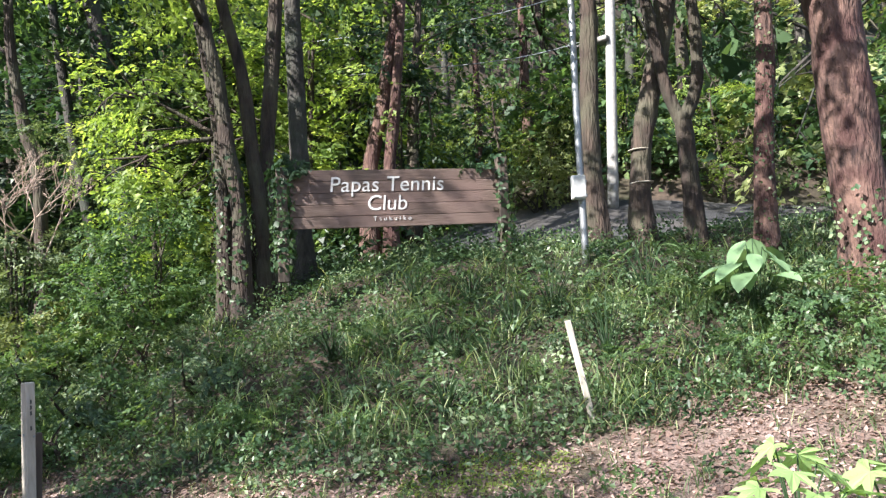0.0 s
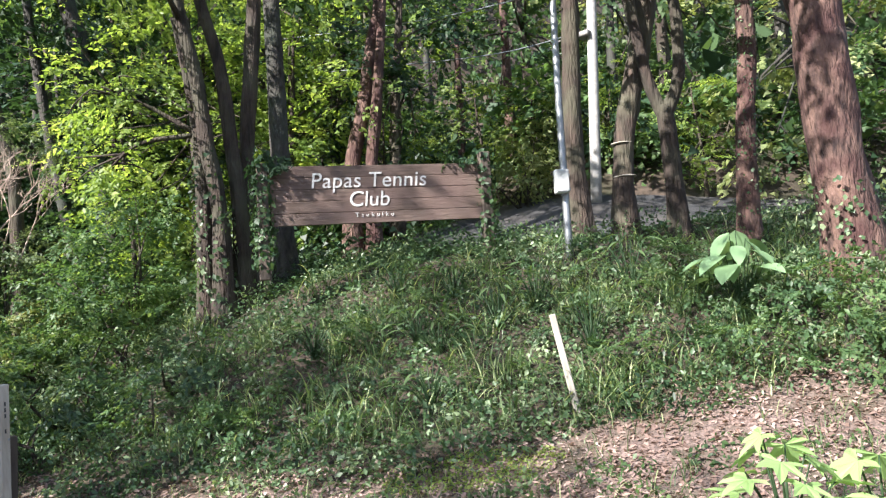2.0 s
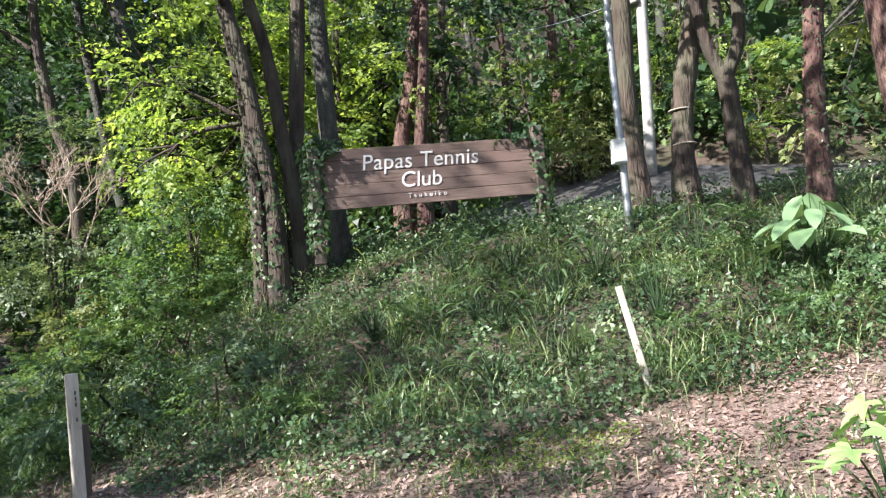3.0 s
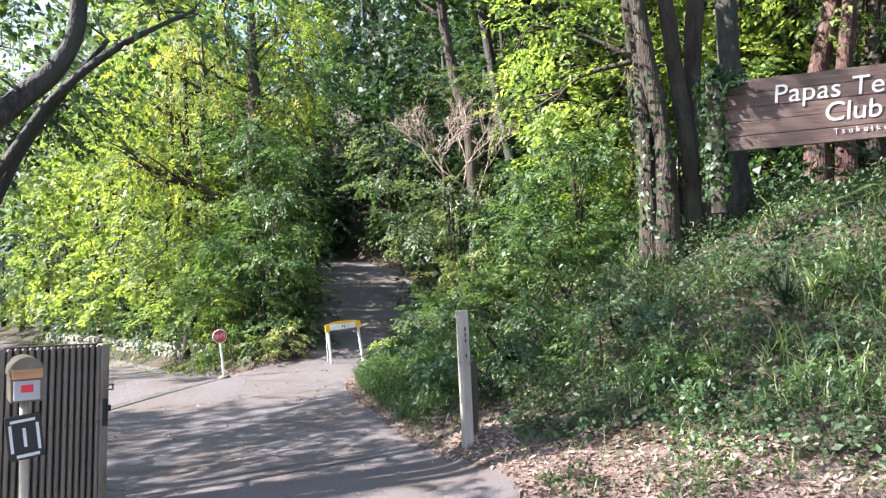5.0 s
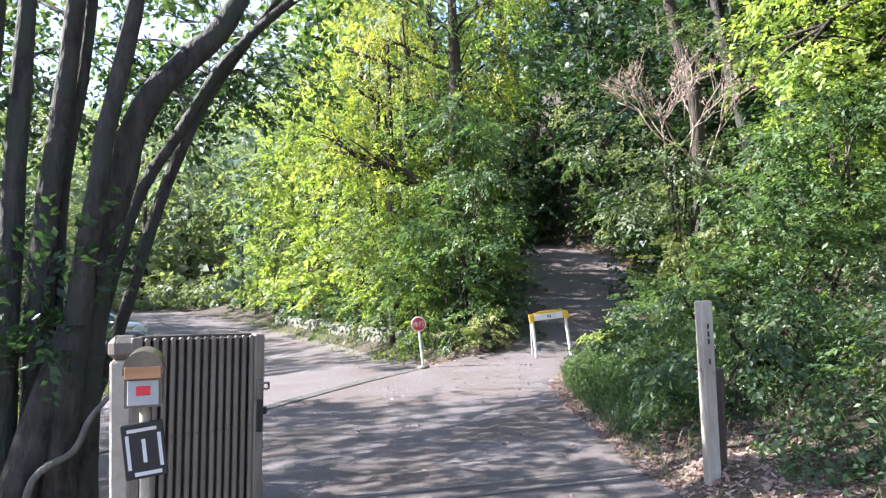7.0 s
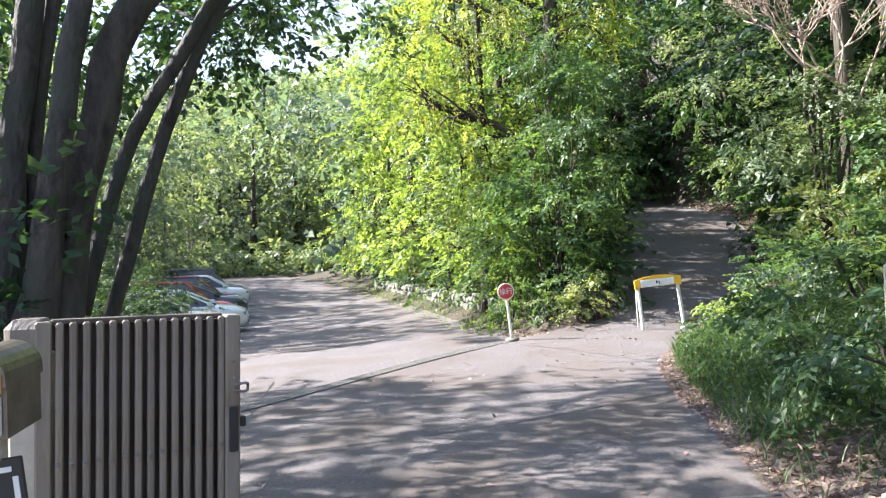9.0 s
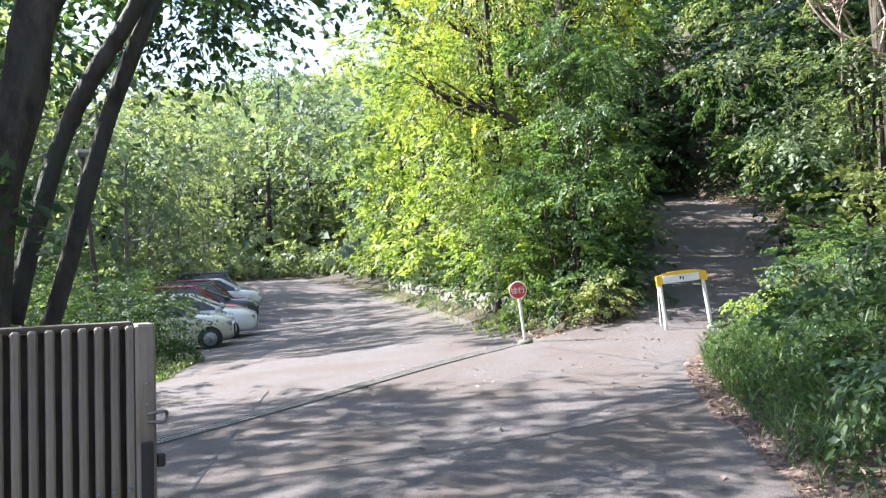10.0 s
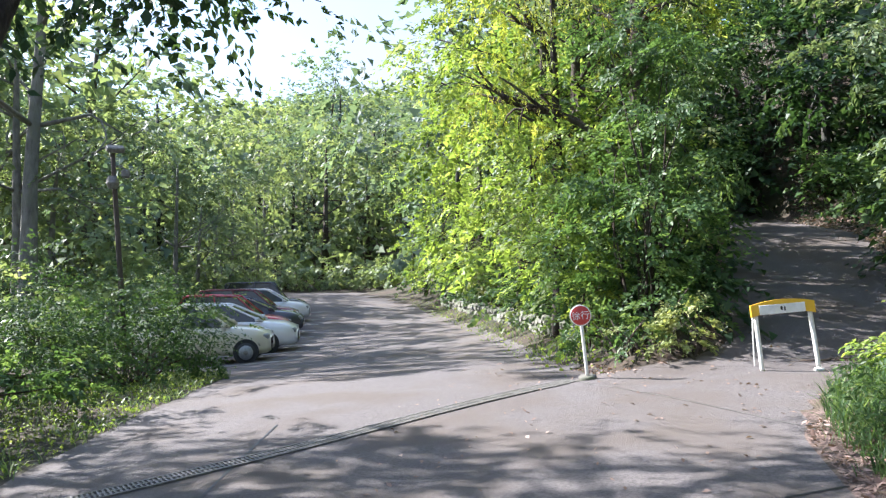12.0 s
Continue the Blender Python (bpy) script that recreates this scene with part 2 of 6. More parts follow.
def disc(r, y0, y1, sides=24, axis="y"):
    """A short cylinder along y (or z), rims chamfered."""
    verts, faces = [], []
    c = min(0.15 * r, 0.3 * abs(y1 - y0))
    s = 1 if y1 > y0 else -1
    for rad, y in ((r - c, y0), (r, y0 + s * c), (r, y1 - s * c), (r - c, y1)):
        for i in range(sides):
            w = 2 * math.pi * i / sides
            u, v = rad * math.cos(w), rad * math.sin(w)
            verts.append((u, y, v) if axis == "y" else (u, v, y))
    for k in range(3):
        for i in range(sides):
            j = (i + 1) % sides
            faces.append((k * sides + i, k * sides + j, (k + 1) * sides + j, (k + 1) * sides + i))
    faces += [tuple(range(sides))[::-1], tuple(3 * sides + i for i in range(sides))]
    return verts, faces


def leaf_mesh(name, pos, nrm, size, mat, rng, aspect=0.5, droop=0.25, axis=None):
    """Pointed leaves at pos, facing nrm, along axis: folded ones, or simpler ones where they are large and far off."""
    n = len(pos)
    far = float(np.mean(size)) > 0.1
    nrm = nrm / np.maximum(np.linalg.norm(nrm, axis=1, keepdims=True), 1e-6)
    a = np.cross(nrm, rng.normal(size=(n, 3))) if axis is None else axis - nrm * np.sum(axis * nrm, axis=1, keepdims=True)
    a /= np.maximum(np.linalg.norm(a, axis=1, keepdims=True), 1e-6)
    a[:, 2] -= droop * rng.random(n)
    b = np.cross(nrm, a)
    s = size[:, None]
    w = s * aspect * (0.8 + 0.4 * rng.random((n, 1)))
    me = bpy.data.meshes.new(name)
    if far:
        f, c = 1, 3
        v = np.stack([pos - a * s * 0.38 + b * w * 0.78, pos + a * s * 0.5, pos - a * s * 0.38 - b * w * 0.78], 1)
        tri = np.arange(3 * n)
    else:
        f, c = 2, 4
        lift = nrm * w * 0.16 - a * s * 0.06
        v = np.stack([pos - a * s * 0.5, pos + b * w * 0.5 + lift, pos + a * s * 0.5, pos - b * w * 0.5 + lift], 1)
        k = np.arange(n)[:, None] * 4
        tri = np.concatenate([k + [0, 1, 2], k + [0, 2, 3]], axis=1).reshape(-1)
    me.vertices.add(c * n)
    me.vertices.foreach_set("co", v.reshape(-1))
    me.loops.add(3 * f * n)
    me.loops.foreach_set("vertex_index", tri.astype(np.int32))
    me.polygons.add(f * n)
    me.polygons.foreach_set("loop_start", (np.arange(f * n) * 3).astype(np.int32))
    me.polygons.foreach_set("loop_total", np.full(f * n, 3, np.int32))
    at = me.attributes.new("tone", "FLOAT", "FACE")
    wave = np.sin(pos[:, 0] * 2.1 + 1.6 * np.sin(pos[:, 2] * 2.6)) * np.sin(pos[:, 1] * 2.4 + 1.5 * np.cos(pos[:, 0] * 1.7)) + 0.6 * np.sin(pos[:, 2] * 4.3 + pos[:, 0] * 3.1) * np.sin(pos[:, 1] * 4.7)
    tone = np.clip(0.5 + 0.27 * wave + 0.55 * (rng.random(n) - 0.5), 0, 1)
    at.data.foreach_set("value", np.repeat(tone, f).astype(np.float32))
    me.materials.append(mat)
    me.update(calc_edges=True)
    me.validate()
    return me


def unit(v):
    return v / np.maximum(np.linalg.norm(v, axis=1, keepdims=True), 1e-6)


def spray(blobs, count, size, rng, twig=None, per=12, shell=0.3, lean=0.8, hang=0.25, bunch=6, face=0.5):
    """Leaves in rows along twigs, twigs in flat boughs, boughs through a set of ellipsoids (centre, radii)."""
    twig = twig or 0.06 + 2.4 * size
    c = np.array([b[0] for b in blobs], float)
    r = np.array([b[1] for b in blobs], float)
    wt = np.prod(r, axis=1) ** (2 / 3)
    twigs = max(count // per, 1)
    boughs = max(twigs // bunch, 1)
    which = rng.choice(len(blobs), boughs, p=wt / wt.sum())
    d = unit(rng.normal(size=(boughs, 3)))
    far = rng.random((boughs, 1)) ** shell * (0.8 + 0.35 * rng.random((boughs, 1)))
    bp = c[which] + d * r[which] * far
    out = unit(d * [1, 1, 0.4] - [0, 0, hang] + rng.normal(size=(boughs, 3)) * 0.2)
    bn = rng.normal(size=(boughs, 3)) * 0.3 + d * face + [0, 0, lean]
    bn = unit(bn - out * np.sum(bn * out, axis=1, keepdims=True))
    side = np.cross(bn, out)
    b = rng.integers(0, boughs, twigs)
    u, v = rng.uniform(-1, 1, (twigs, 1)), rng.uniform(-1, 1, (twigs, 1))
    tp = bp[b] + (out[b] * u * 1.5 + side[b] * v * (1.3 - 0.5 * u)) * twig + rng.normal(size=(twigs, 3)) * twig * 0.12
    td = unit(out[b] + side[b] * v * 0.9 + rng.normal(size=(twigs, 3)) * 0.2)
    tn = unit(bn[b] + rng.normal(size=(twigs, 3)) * 0.2)
    ts = np.cross(tn, td)
    own = rng.integers(0, twigs, count)
    t = rng.random((count, 1)) * 1.8 - 0.4
    hand = np.where(rng.random((count, 1)) < 0.5, -1.0, 1.0)
    pos = tp[own] + td[own] * t * twig + ts[own] * hand * size * 0.42 + rng.normal(size=(count, 3)) * size * 0.15
    pos[:, 2] -= (0.22 * twig * np.maximum(t, 0) ** 2)[:, 0]
    axis = td[own] * 0.75 + ts[own] * hand * 0.75 + rng.normal(size=(count, 3)) * 0.2
    nrm = tn[own] + rng.normal(size=(count, 3)) * 0.3
    return pos, nrm, size * (0.65 + 0.7 * rng.random(count)), axis


def crown(name, blobs, count, size, mat, seed, parent=None, aspect=0.5, **kw):
    rng = np.random.default_rng(seed)
    pos, nrm, s, axis = spray(blobs, count, size, rng, **kw)
    return part(name, leaf_mesh(name, pos, nrm, s, mat, rng, aspect, axis=axis), parent)


# ---- terrain ----
def ramp(v, pts):
    """Piecewise-linear value through (v, value) pairs, eased a little by averaging."""
    xs = [p[0] for p in pts]
    ys = [p[1] for p in pts]
    return (np.interp(v - 0.6, xs, ys) + 2 * np.interp(v, xs, ys) + np.interp(v + 0.6, xs, ys)) / 4


def smooth(a, b, v):
    u = np.clip((v - a) / (b - a), 0, 1)
    return u * u * (3 - 2 * u)


def road_right(y):
    return ramp(y, [(-30, 31), (-5, 10.5), (0, 6.3), (3, 3.9), (5, 2.5), (7.8, 1.25), (11.5, 1.0), (14.2, 1.2), (15.4, 0.3), (16.2, -0.85), (22, -2.4), (31, -5.6), (48, -12.5), (72, -23.5), (100, -38)])


def bank_right(y):
    """Foot of the bank on the right of the drive and of the lane."""
    return ramp(y, [(-30, 31), (-5, 10.5), (0, 6.3), (3, 3.9), (5, 2.5), (7.8, 1.25), (11.5, 1.0), (13, 1.05), (14, 1.3), (15.3, 2.1), (16.2, 2.75), (18, 3.5), (20, 3.8), (24, 4.6), (28, 4.9), (33, 4.0), (40, 3.0)])


def bank_d(x, y):
    return (x - bank_right(y)) * ramp(y, [(4, 0.74), (9, 1.0)])


def pave_right(y):
    return np.minimum(bank_right(y), ramp(y, [(-30, 1.4), (5, 1.4), (7, 1.35), (8, 3), (9, 9)]))


def lane_left(y):
    return ramp(y, [(15.4, -1.0), (16.0, -0.4), (16.4, 0.5), (17.5, 1.05), (20, 1.0), (24, 1.6), (28, 1.8), (33, 0.6), (40, -1.5)])


def road_left(y):
    return ramp(y, [(-30, -6), (6.5, -2.6), (9, -3.2), (11.2, -5.2), (14, -6.0), (17, -6.9), (19.5, -8.0), (21.5, -9.6), (23, -13.4), (24, -15), (31, -18), (48, -25.5), (72, -36), (100, -50)])


def road_plane(x, y):
    c = ramp(y, [(-20, 0.9), (0.7, 0.41), (4, 0.2), (7, 0.08), (11, 0.16), (15, 0.25), (18, 0.12), (22, -0.12), (30, -0.12), (56, 0.15), (100, 0.2)])
    return 0.075 * np.clip(x, -11.0, 14.0) + c


def lane_height(y):
    return ramp(y, [(10, 0.2), (14, 0.26), (16.5, 0.36), (20, 1.05), (23.4, 1.78), (26, 2.3), (28, 2.5), (33, 3.1), (40, 4)])


def lane_mask(x, y):
    """1 on the lane that climbs past the barrier."""
    return smooth(-0.6, 0.1, x - lane_left(y)) * (1 - smooth(-0.05, 0.4, x - bank_right(y))) * smooth(15.2, 16.4, y) * (1 - smooth(34.5, 37.0, y))


def road_mask(x, y):
    right = 1 - smooth(-0.4, -0.08, x - np.where(y < 15.9, bank_right(y), road_right(y)))
    left = smooth(0.08, 0.4, x - road_left(y))
    return right * left


def terrain(x, y):
    x, y = np.asarray(x, float), np.asarray(y, float)
    base = road_plane(x, y)
    # the bank with the sign: a low litter apron, a steep face, a shelf with a road, then a mountainside
    d = np.maximum(bank_d(x, y), 0)
    bank = ramp(d, [(-1, 0), (0, 0), (0.6, 0.1), (1.6, 0.45), (5.4, 2.12), (7.5, 2.16), (9.0, 2.34), (13.5, 3.35), (14.3, 4.2), (20, 7.5), (60, 28), (200, 85), (900, 120)])
    bank = bank + smooth(6.5, 9.0, d) * (1 - smooth(13.6, 18.0, d)) * ramp(y, [(3.5, -0.6), (6, -0.42), (8, -0.2), (10, 0.0)])
    foot = base * (1 - smooth(15.0, 17.0, y)) + np.maximum(base, lane_height(y)) * smooth(15.0, 17.0, y)
    d2 = np.maximum(x - road_right(y), 0)
    isle = ramp(d2, [(-1, 0), (0, 0), (0.5, 0.25), (3, 1.2), (7, 3.2), (12, 6.5), (60, 34), (200, 95), (900, 120)])
    isle = base + isle * smooth(15.7, 16.6, y)
    east = smooth(-0.3, 0.3, x - (lane_left(y) + bank_right(y)) / 2)
    right = np.where(y < 15.7, base + bank, isle * (1 - east) + (foot + bank) * east)
    fade = smooth(31.0, 37.0, y)
    right = right * (1 - fade) + isle * fade
    w = np.maximum(road_left(y) - x, 0)
    west = ramp(w, [(-1, 0), (0, 0), (1, 0.1), (6, 0.3), (18, 1.5), (60, 10), (140, 34), (900, 60)])
    end = ramp(y, [(-10, 0), (78, 0), (95, 4), (140, 24), (220, 55), (900, 70)])
    h = np.maximum(right, base + np.maximum(west, end))
    h = h + 0.15 * np.exp(-((x - 1.62) / 0.26) ** 2 - ((y - 7.85) / 0.55) ** 2)
    m = lane_mask(x, y)
    return h * (1 - m) + lane_height(y) * m


def grid_sheet(name, xs, ys, height, mat, keep=None):
    gx, gy = np.meshgrid(xs, ys)
    gz = height(gx, gy)
    verts = np.stack([gx, gy, gz], -1).reshape(-1, 3)
    nx = len(xs)
    faces = []
    for j in range(len(ys) - 1):
        for i in range(nx - 1):
            if keep is None or keep((xs[i] + xs[i + 1]) / 2, (ys[j] + ys[j + 1]) / 2):
                faces.append((j * nx + i, j * nx + i + 1, (j + 1) * nx + i + 1, (j + 1) * nx + i))
    if keep is not None:
        used = sorted({i for f in faces for i in f})
        back = {v: k for k, v in enumerate(used)}
        verts, faces = verts[used], [tuple(back[i] for i in f) for f in faces]
    return mesh_of(name, verts, faces, mat, True)


def strip(name, ys, left, right, across, height, mat, lift):
    """A paved strip between two edges given by y."""
    verts, faces = [], []
    for y in ys:
        a, b = float(left(y)), float(right(y))
        for k in range(across + 1):
            x = a + (b - a) * k / across
            verts.append((x, y, float(height(x, y)) + lift))
    n = across + 1
    for j in range(len(ys) - 1):
        for i in range(across):
            faces.append((j * n + i, j * n + i + 1, (j + 1) * n + i + 1, (j + 1) * n + i))
    return mesh_of(name, verts, faces, mat, True)


def rough_ground(x, y):
    h = terrain(x, y)
    paved = np.maximum(road_mask(x, y), lane_mask(x + 0.15, y) * lane_mask(x - 0.15, y))
    bumps = 0.06 * np.sin(x * 2.1 + 0.7 * np.sin(y * 1.3)) * np.sin(y * 1.7 + np.cos(x * 0.9)) + 0.035 * np.sin(x * 5.3 + y * 2.2) * np.cos(y * 4.7 - x)
    d = np.maximum(bank_d(x, y), 0)
    wild = smooth(0.3, 2.0, d) + smooth(0.3, 2.0, road_left(y) - x)
    upper = smooth(7.8, 8.6, d) * (1 - smooth(13.4, 14.2, d)) * (1 - smooth(13, 16, y))
    return h - 0.03 * paved + bumps * np.clip(wild, 0, 1) * (1 - paved) * (1 - upper) - 0.05 * upper


def spread(a, b, step, end, grow=1.22):
    mid = list(np.arange(a, b + 1e-6, step))
    out, s = [], step
    lo, hi = a, b
    while hi < end:
        s *= grow
        hi, lo = hi + s, lo - s
        mid.append(hi)
        mid.insert(0, lo)
    return np.array(mid)


tagged(new("ground", grid_sheet("ground", spread(-12, 16, 0.35, 900), spread(-6, 36, 0.35, 900), rough_ground, M["soil"])),
       "brown soil and leaf mould of a wooded hillside", "ground", kind="structure")
tagged(new("road", strip("road", np.arange(-6, 16.01, 0.25), road_left, pave_right, 44, terrain, M["asphalt"], 0.012)),
       "worn grey asphalt drive with dappled shade", "road", kind="structure")
tagged(new("road_park", strip("road_park", np.concatenate([np.arange(16, 34, 0.25), np.arange(34, 77, 1.0)]), road_left, lambda y: road_right(y) + 0.1, 40, terrain, M["asphalt"], 0.012)),
       "worn grey asphalt car park with long shadows", "road", kind="structure")
tagged(new("road_lane", strip("road_lane", np.arange(16, 36, 0.25), lambda y: lane_left(y) + 0.02, bank_right, 14, terrain, M["asphalt"], 0.014)),
       "narrow asphalt lane climbing into the woods", "road", kind="structure")


def upper_x(d):
    return lambda y: bank_right(y) + d / ramp(y, [(4, 0.74), (9, 1.0)])


# the shade on this road is put into its asphalt colour
tagged(new("road_upper", strip("road_upper", np.arange(-14, 13, 0.4), upper_x(9.0), upper_x(13.3), 10, terrain, M["shaded_asphalt"], 0.02)),
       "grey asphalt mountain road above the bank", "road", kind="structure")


# ---- trees ----
def zat(x, y):
    return float(terrain(x, y))


def thing(name, at, label, category, group="", rz=0.0, tilt=(0, 0)):
    ob = new(name)
    ob.matrix_basis = pose(*at, tilt[0], tilt[1], rz)
    return tagged(ob, label, category, group)


def stemmed_tree(name, stems, blobs, count, size, leaf, bark, label, seed, sides=10, group="", branch=0.35, twigs=4, seg=6, **kw):
    """A tree with stems given as (points, radii) in world places; limbs run from the stems to the crown's masses."""
    base = Vector(stems[0][0][0])
    root = thing(name, base, label, "tree", group)
    chunks = []
    for i, (pts, radii) in enumerate(stems):
        if pts[0][2] < base.z + 0.5:
            pts = [(pts[0][0], pts[0][1], min(pts[0][2], zat(pts[0][0], pts[0][1]) - 0.15))] + list(pts[1:])
        chunks.append(tube([Vector(p) - base for p in pts], radii, sides, 0.22, seed + i * 3.1, seg, 0.45 if i == 0 or pts[0][2] < base.z + 0.3 else 0))
    rnd = random.Random(seed)
    nodes = []
    for pts, radii in stems:
        line = curve_points([Vector(p) - base for p in pts], 3)
        nodes += [(p, float(np.interp(i / (len(line) - 1), np.linspace(0, 1, len(radii)), radii))) for i, p in enumerate(line) if i > len(line) * 0.3]
    for c, r in blobs:
        goal = Vector(c) - base
        low_enough = [t for t in nodes if t[0].z < goal.z - 0.35 * (t[0].xy - goal.xy).length] or nodes
        start, rad = min(low_enough, key=lambda t: (t[0] - goal).length)
        rad *= 0.6
        mid = start.lerp(goal, 0.5) + Vector((rnd.uniform(-0.3, 0.3), rnd.uniform(-0.3, 0.3), rnd.uniform(0, 0.4)))
        chunks.append(tube([start, mid, goal], [rad * 0.75, rad * 0.5, 0.015], 5, 0, seed, max(seg // 2, 1)))
        for _ in range(twigs):
            tip = goal + Vector([rnd.uniform(-0.8, 0.8) * k for k in r])
            chunks.append(tube([mid.lerp(goal, rnd.uniform(0.2, 0.9)), goal.lerp(tip, 0.5) + Vector((0, 0, 0.1)), tip], [rad * branch, rad * 0.22, 0.008], 4, 0, seed, 2))
    part("trunk", mesh_of("trunk", *join(*chunks), bark, True), root)
    if count:
        crown("crown", [(Vector(c) - base, r) for c, r in blobs], count, size, leaf, seed, root, **kw)
    return root


def wild_tree(name, seed, height, radius, count, size, leaf, bark, label, low=0.4, lobes=9, wide=0.3, twigs=1, seg=2, sides=6, **kw):
    """A free-standing tree built at the origin, for copying."""
    rnd = random.Random(seed)
    lean = Vector((rnd.uniform(-0.06, 0.06), rnd.uniform(-0.06, 0.06), 0)) * height
    pts = [Vector((0, 0, -0.3)), Vector((lean.x * 0.2, lean.y * 0.1, height * 0.3)), Vector((lean.x * 0.5, lean.y * 0.7, height * 0.6)), Vector((lean.x, lean.y, height * 0.85))]
    blobs = []
    for i in range(lobes):
        u = low + (1 - low) * (i + 0.5) / lobes
        w = rnd.uniform(0, 6.28)
        d = height * wide * (1.1 - 0.75 * abs(u - 0.62) / 0.5) * rnd.uniform(0.4, 1)
        c = lean * u + Vector((math.cos(w) * d, math.sin(w) * d, height * u))
        k = height * wide * rnd.uniform(0.35, 0.6)
        blobs.append((c, (k, k, k * 0.7)))
    return stemmed_tree(name, [(pts, [radius, radius * 0.75, radius * 0.55, radius * 0.3])], blobs, count, size, leaf, bark, label, seed, sides, "forest trees", twigs=twigs, seg=seg, **kw)


def bush_at(name, at, blobs, count, size, leaf, label, seed, group="", category="bush", **kw):
    root = thing(name, at, label, category, group)
    rnd = random.Random(seed)
    twigs = []
    for c, r in blobs:
        for _ in range(2):
            tip = Vector(c) + Vector([rnd.uniform(-0.6, 0.6) * k for k in r])
            twigs.append(tube([(rnd.uniform(-0.2, 0.2), rnd.uniform(-0.2, 0.2), -0.1), Vector(c) * 0.5 + Vector((rnd.uniform(-0.2, 0.2), 0, 0)), tip], [0.03, 0.02, 0.006], 4, 0, seed, 2))
    part("branches", mesh_of("branches", *join(*twigs), M["bark"], True), root)
    crown("foliage", blobs, count, size, leaf, seed, root, **kw)
    return root


def scatter(kinds, places, seed, lift=0.0):
    """Copies of the kinds at (x, y, size) places, turned at random; the first kinds stand at the first places."""
    rnd = random.Random(seed)
    for i, (x, y, s) in enumerate(places):
        s *= rnd.uniform(0.88, 1.12)
        m = pose(x, y, zat(x, y) + lift, 0, 0, rnd.uniform(0, 360)) @ Matrix.Scale(s, 4)
        if i < len(kinds):
            kinds[i].matrix_basis = m
        else:
            k = kinds[i % len(kinds)]
            c = copy_thing(k, Matrix.Identity(4))
            c.matrix_basis = m


# stems beside the sign
stemmed_tree("tree", [
    ([(4.93, 10.06, 2.1), (4.91, 10.08, 3.58), (4.79, 10.15, 4.5), (4.67, 10.22, 5.61), (4.44, 10.34, 6.8), (4.2, 10.5, 8.4)], [0.15, 0.12, 0.115, 0.105, 0.095, 0.07]),
    ([(5.28, 10.08, 2.2), (5.26, 10.1, 3.6), (5.18, 10.15, 4.64), (5.06, 10.22, 5.87), (4.83, 10.36, 7.01), (4.7, 10.4, 8.6)], [0.14, 0.12, 0.11, 0.1, 0.09, 0.07]),
    ([(4.88, 10.42, 2.1), (4.86, 10.45, 4.31), (4.75, 10.52, 5.53), (4.58, 10.61, 6.58)], [0.14, 0.11, 0.09, 0.06]),
    ([(5.48, 10.19, 2.3), (5.47, 10.2, 4.34), (5.55, 10.14, 5.68), (5.64, 10.09, 7.07), (5.7, 10.0, 8.8)], [0.16, 0.12, 0.115, 0.11, 0.08])],
    # last bough: added out of view to shade the stems and crest
    [((3.6, 11.2, 7.6), (1.2, 1.2, 0.8)), ((4.6, 10.6, 9.2), (1.8, 1.6, 0.9)), ((6.2, 10.0, 9.6), (1.6, 1.5, 0.9)), ((3.6, 10.9, 5.4), (0.7, 0.8, 0.7)), ((4.0, 11.6, 4.4), (0.8, 0.8, 0.5)), ((3.0, 9.4, 7.4), (1.0, 1.0, 0.5))],
    12000, 0.09, M["leaf_lime"], M["bark"], "clump of slender brown trunks with lime green leaves", 11)
stemmed_tree("tree", [([(6.22, 10.41, 2.6), (6.24, 10.41, 4.18), (6.22, 10.41, 5.6), (6.2, 10.43, 7.35), (6.3, 10.5, 9.2)], [0.19, 0.16, 0.15, 0.14, 0.1])],
    [((6.4, 10.8, 9.8), (1.6, 1.6, 0.9)), ((7.2, 11.4, 8.8), (1.2, 1.2, 0.7))], 2200, 0.13, M["leaf_mid"], M["grey_bark"], "straight dark tree trunk behind the sign", 12)
stemmed_tree("tree", [([(9.0, 11.95, 3.4), (9.1, 11.95, 4.96), (9.32, 11.76, 6.27), (9.49, 11.6, 7.61), (9.65, 11.44, 8.73), (9.8, 11.3, 10.5)], [0.2, 0.17, 0.15, 0.13, 0.11, 0.08]),
    ([(9.3, 11.55, 3.4), (9.27, 11.53, 4.91), (9.4, 11.4, 6.45), (9.57, 11.24, 8.63)], [0.16, 0.13, 0.12, 0.08])],
    [((9.8, 11.5, 11.0), (2, 2, 1.2)), ((8.4, 12.2, 9.6), (1.3, 1.3, 0.8))], 2400, 0.14, M["leaf_mid"], M["red_bark"], "twisted reddish trunk of a woodland tree", 13)
stemmed_tree("tree", [([(9.47, 6.9, 2.9), (9.47, 6.9, 4.69), (9.51, 6.84, 6.11), (9.53, 6.8, 7.08), (9.5, 6.8, 9.0)], [0.2, 0.155, 0.15, 0.14, 0.1])],
    [((9.6, 7.0, 9.6), (1.8, 1.8, 1.0)), ((8.6, 7.6, 8.7), (1.1, 1.1, 0.6))], 2200, 0.13, M["leaf_dark"], M["bark"], "dark straight tree trunk beside a steel pole", 14)
